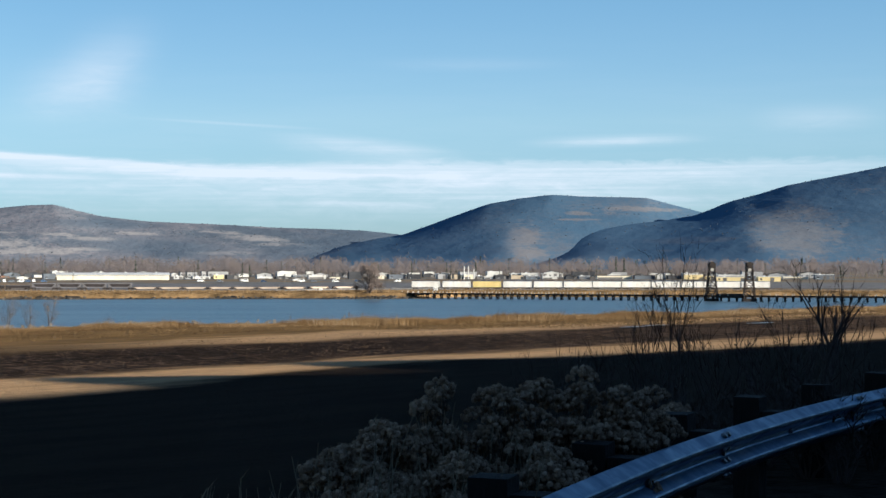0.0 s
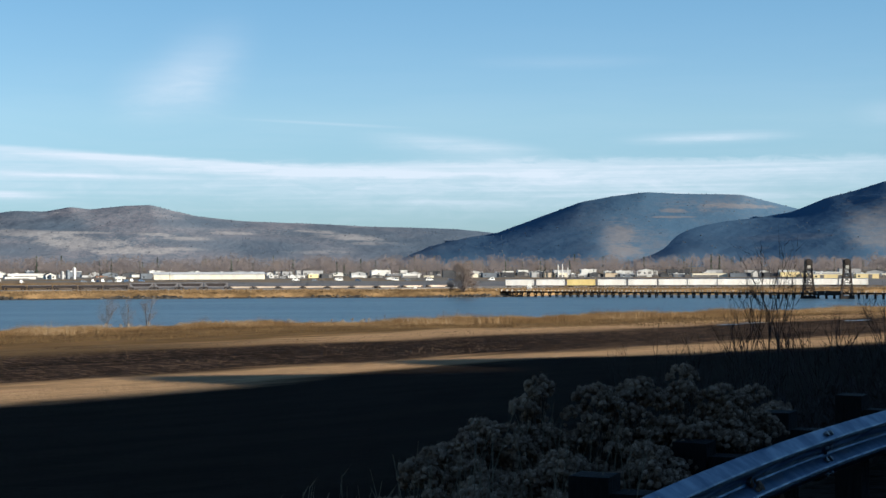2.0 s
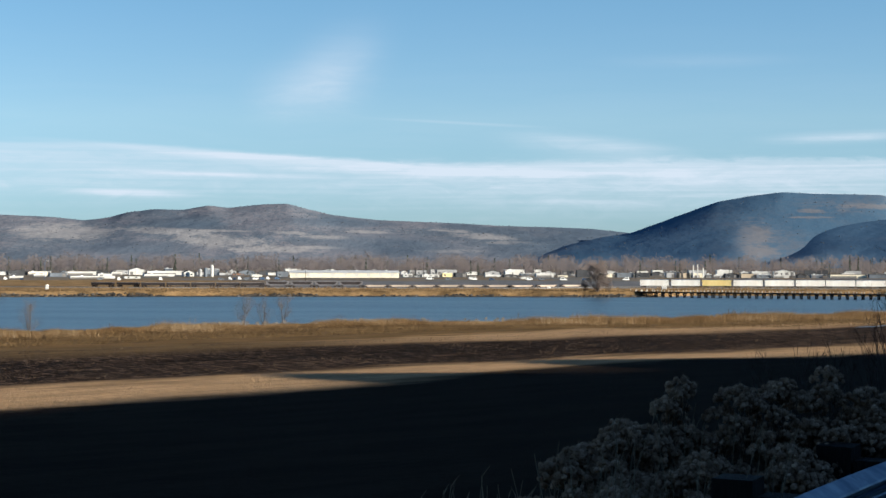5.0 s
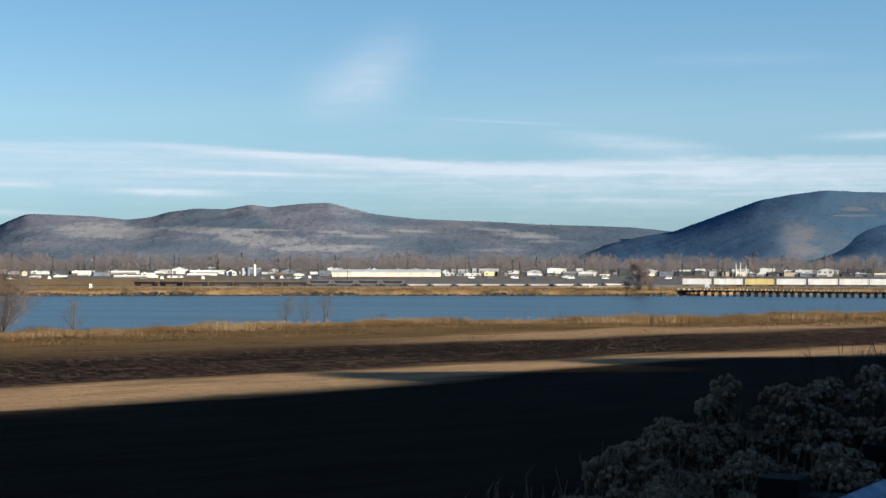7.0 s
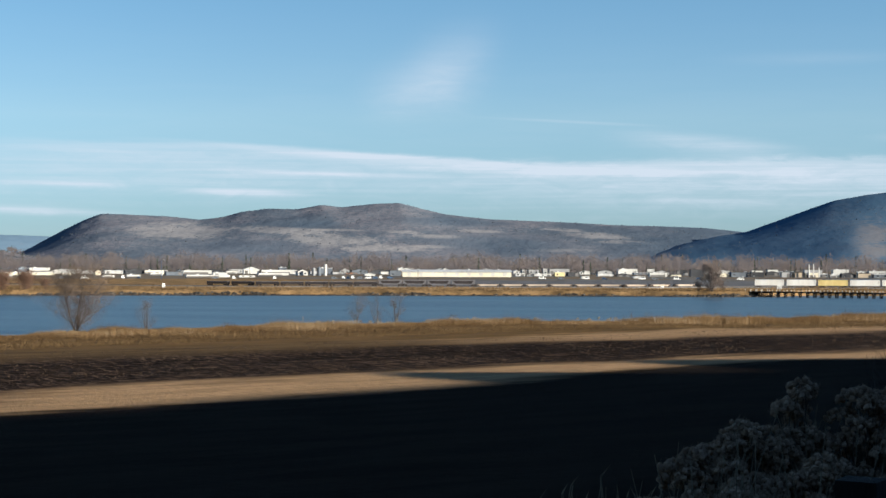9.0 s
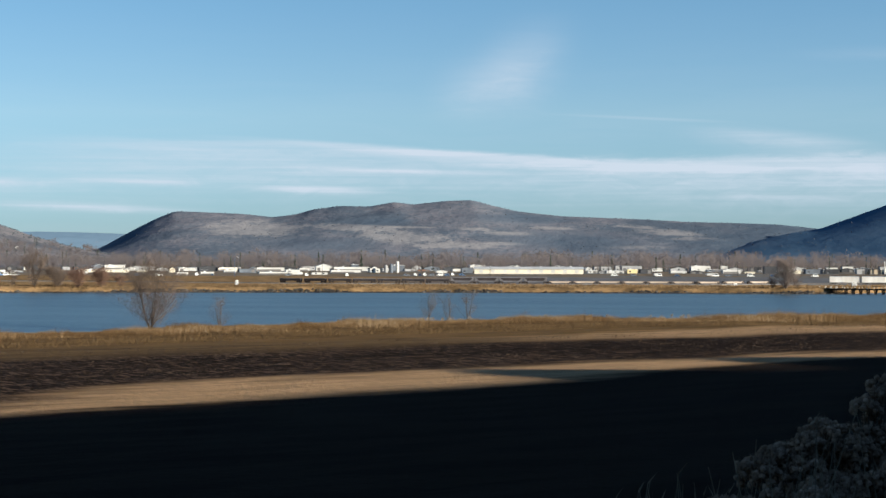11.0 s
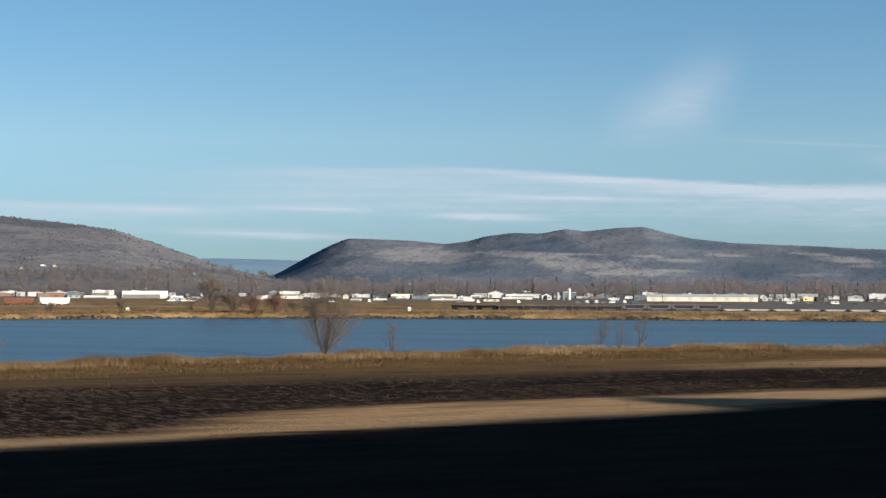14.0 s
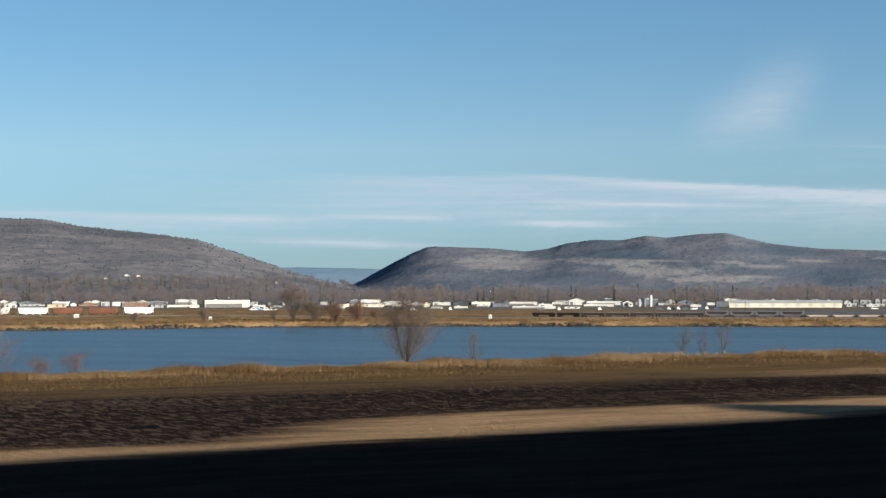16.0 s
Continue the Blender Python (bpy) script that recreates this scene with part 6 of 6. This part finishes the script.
def make_warehouse():
    """The long pale shed in the middle of the town."""
    x, y = spot(-5.76, 1500)
    shed = thing("warehouse", pose(x, y, ground_z(x, y) - 0.2, 0, 0, 5.8 + 2), "very long low cream warehouse with a pale roof", "building")
    half = 45.5
    part("wall", Shape().box(-half, half, -12, 12, 0, 4.3), WALLS["cream"], shed)
    part("eave_band", Shape().box(-half - 0.2, half + 0.2, -12.4, -12.05, 3.9, 4.4), WALLS["grey"], shed)
    part("roof", Shape().quad_loop([[(x0, -12.6, 4.45), (x0, 12.6, 4.45), (x0, 12.6, 4.6), (x0, 0, 6.1), (x0, -12.6, 4.6)] for x0 in (-half - 0.6, half + 0.6)]), ROOFS["light"], shed)
    for i in range(9):
        cx = -40 + i * 10
        part("dock_door", Shape().box(cx - 1.6, cx + 1.6, -12.08, -11.9, 0.9, 3.5), WALLS["white"], shed)


make_warehouse()


def make_silo(b, d, radius, tall, mat, label):
    x, y = spot(b, d)
    silo = thing("silo", pose(x, y, ground_z(x, y) - 0.1), label, "silo", "grain silos")
    part("shell", Shape().tube((0, 0, 0), (0, 0, tall), radius, radius, 20), mat, silo, "", False)
    part("cap", Shape().tube((0, 0, tall), (0, 0, tall + radius * 0.6), radius * 1.03, 0.3, 20), mat, silo)
    for share in (0.33, 0.66):
        part("band", Shape().tube((0, 0, tall * share), (0, 0, tall * share + 0.15), radius + 0.05, radius + 0.05, 20), BOLT, silo)


make_silo(-10.18, 1540, 1.5, 7.2, WALLS["slate"], "slim dark grain silo beside a pale one")
make_silo(-9.98, 1545, 1.35, 9.6, WALLS["white"], "tall pale grain silo above the low sheds")
make_silo(-10.35, 1548, 1.4, 6.2, WALLS["grey"], "short grey grain silo beside taller ones")


def make_chimney(b, d, tall):
    x, y = spot(b, d)
    stack = thing("chimney", pose(x, y, ground_z(x, y)), "slim white factory chimney above a cream building", "chimney", "factory chimneys")
    part("shaft", Shape().tube((0, 0, 0), (0, 0, tall), 0.5, 0.42, 14), WALLS["white"], stack)
    part("rim", Shape().tube((0, 0, tall), (0, 0, tall + 0.4), 0.5, 0.5, 14), WALLS["grey"], stack)


make_chimney(5.44, 1555, 10.8)
make_chimney(5.58, 1555, 11.2)
make_chimney(5.75, 1556, 8.2)


def make_street_lamp(b, d, tall):
    x, y = spot(b, d)
    lamp = thing("street_lamp", pose(x, y, ground_z(x, y)), "tall grey lamp mast with a curved arm beside the road", "street lamp")
    part("pole", Shape().tube((0, 0, 0), (0, 0, tall), 0.2, 0.12, 8), ZINC, lamp)
    part("arm", Shape().tube((0, 0, tall), (1.6, 0, tall + 0.7), 0.1, 0.08, 6), ZINC, lamp)
    part("lamp_head", Shape().box(1.4, 2.6, -0.25, 0.25, tall + 0.6, tall + 0.85), WHITEPAINT, lamp)


make_street_lamp(-15.2, 1285, 13.4)
make_street_lamp(-23.6, 1300, 9.0)


def make_utility_pole(b, d, tall):
    x, y = spot(b, d)
    pole = thing("utility_pole", pose(x, y, ground_z(x, y), 0, 0, -b), "plain timber utility pole with a crossarm", "utility pole", "utility poles")
    part("post", Shape().tube((0, 0, 0), (0, 0, tall), 0.2, 0.14, 8), TRESTLEWOOD, pole)
    part("crossarm", Shape().box(-1.2, 1.2, -0.08, 0.08, tall - 0.9, tall - 0.7), TRESTLEWOOD, pole)
    for k in (-1.05, 0.0, 1.05):
        part("insulator", Shape().tube((k, 0, tall - 0.7), (k, 0, tall - 0.45), 0.06, 0.05, 6), WHITEPAINT, pole)


for b, d, tall in ((-7.0, 1200, 10.5), (-3.2, 1500, 12), (-19.3, 1400, 11.5), (-12.4, 1400, 11), (0.9, 1400, 11), (-24.8, 1420, 11), (8.5, 1420, 11), (11.9, 1400, 11)):
    make_utility_pole(b, d, tall)


def make_shed_box(b, d, wide, tall):
    x, y = spot(b, d)
    box = thing("utility_cabinet", pose(x, y, ground_z(x, y) - 0.05, 0, 0, -b + 14), "small white utility cabinet on the far bank", "cabinet", "white cabinets")
    part("body", Shape().box(-wide / 2, wide / 2, -0.6, 0.6, 0, tall), WHITEPAINT, box)
    part("lid", Shape().box(-wide / 2 - 0.08, wide / 2 + 0.08, -0.7, 0.7, tall, tall + 0.12), WHITEPAINT, box)
    part("door", Shape().box(-wide / 2 + 0.15, wide / 2 - 0.15, -0.64, -0.6, 0.15, tall - 0.15), WALLS["grey"], box)


make_shed_box(-15.13, 952, 1.5, 2.3)
make_shed_box(0.83, 958, 1.6, 1.5)
make_shed_box(4.52, 962, 2.4, 2.0)
make_shed_box(-24.1, 948, 1.7, 1.5)
make_shed_box(-28.3, 1040, 3.0, 1.9)


def make_car(paint, label, long=4.8, tall=1.8):
    car = thing("parked_car", pose(0, 0, 0), label, "car", "parked cars")
    half = long / 2
    body = Shape().quad_loop([[(x, -0.9 * k, 0.35), (x, 0.9 * k, 0.35), (x, 0.92 * k, z), (x, -0.92 * k, z)] for x, k, z in ((-half, 0.9, 0.85), (-half + 0.2, 1, 1.0), (half - 0.3, 1, 0.95), (half, 0.88, 0.7))])
    part("body", body, paint, car)
    part("cabin", Shape().quad_loop([[(x0, -y0, z), (x1, -y0, z), (x1, y0, z), (x0, y0, z)] for x0, x1, y0, z in ((-half + 0.5, half - 1.2, 0.86, 0.96), (-half + 0.8, half - 2.0, 0.72, tall))]), paint, car)
    part("side_windows", Shape().box(-half + 0.95, half - 1.9, -0.84, 0.84, 1.1, tall - 0.25), PANE, car)
    wheel = Shape().tube((0, -0.1, 0), (0, 0.1, 0), 0.34, 0.34, 12)
    first = None
    for wx in (-half + 0.9, half - 0.95):
        for wy in (-0.84, 0.84):
            if first is None:
                first = part("wheel", wheel, WHEEL, car)
                first.location = (wx, wy, 0.34)
            else:
                again(first, car, pose(wx, wy, 0.34))
    return car


def park(first, places):
    for i, (b, d) in enumerate(places):
        x, y = spot(b, d)
        m = pose(x, y, ground_z(x, y), 0, 0, -b + TOWN.choice((8, 190, 12, 80)))
        if i == 0:
            first.matrix_basis = m
        else:
            copy_thing(first, m)


park(make_car(WHITEPAINT, "white van parked beyond the rail yard", 5.4, 2.3), ((-22.6, 1330), (-22.35, 1335), (-22.1, 1325), (-22.75, 1345), (-17.6, 1330), (-16.4, 1335), (-9.4, 1340), (-9.1, 1350), (-3.0, 1360), (-1.6, 1360), (1.3, 1340),
                                                                         (-12.9, 1310), (-11.6, 1320), (-8.6, 1345), (-8.2, 1350), (0.2, 1340), (3.3, 1350)))
park(make_car(WALLS["slate"], "dark blue car parked beyond the rail yard"), ((-9.7, 1335), (-8.9, 1330), (-2.4, 1350), (-13.5, 1320), (-22.0, 1340), (0.6, 1330), (-18.3, 1330)))
park(make_car(ZINC, "silver car parked beyond the rail yard"), ((-9.25, 1335), (-8.4, 1338), (-1.0, 1340), (-15.9, 1330), (-22.5, 1320), (2.0, 1345), (-7.9, 1340)))

# houses on the foot of the hills
for b, h, wide, paint in ((-27.4, 0.44, 6, "grey"), (-26.75, 0.50, 8, "white"), (-26.4, 0.46, 5, "cream"), (-25.2, 0.38, 5, "grey"), (-22.0, 0.28, 5, "white")):
    make_building(b, 2400, wide, 3.0, paint, "gable", 6, hill_spot("hill_left", b, h))
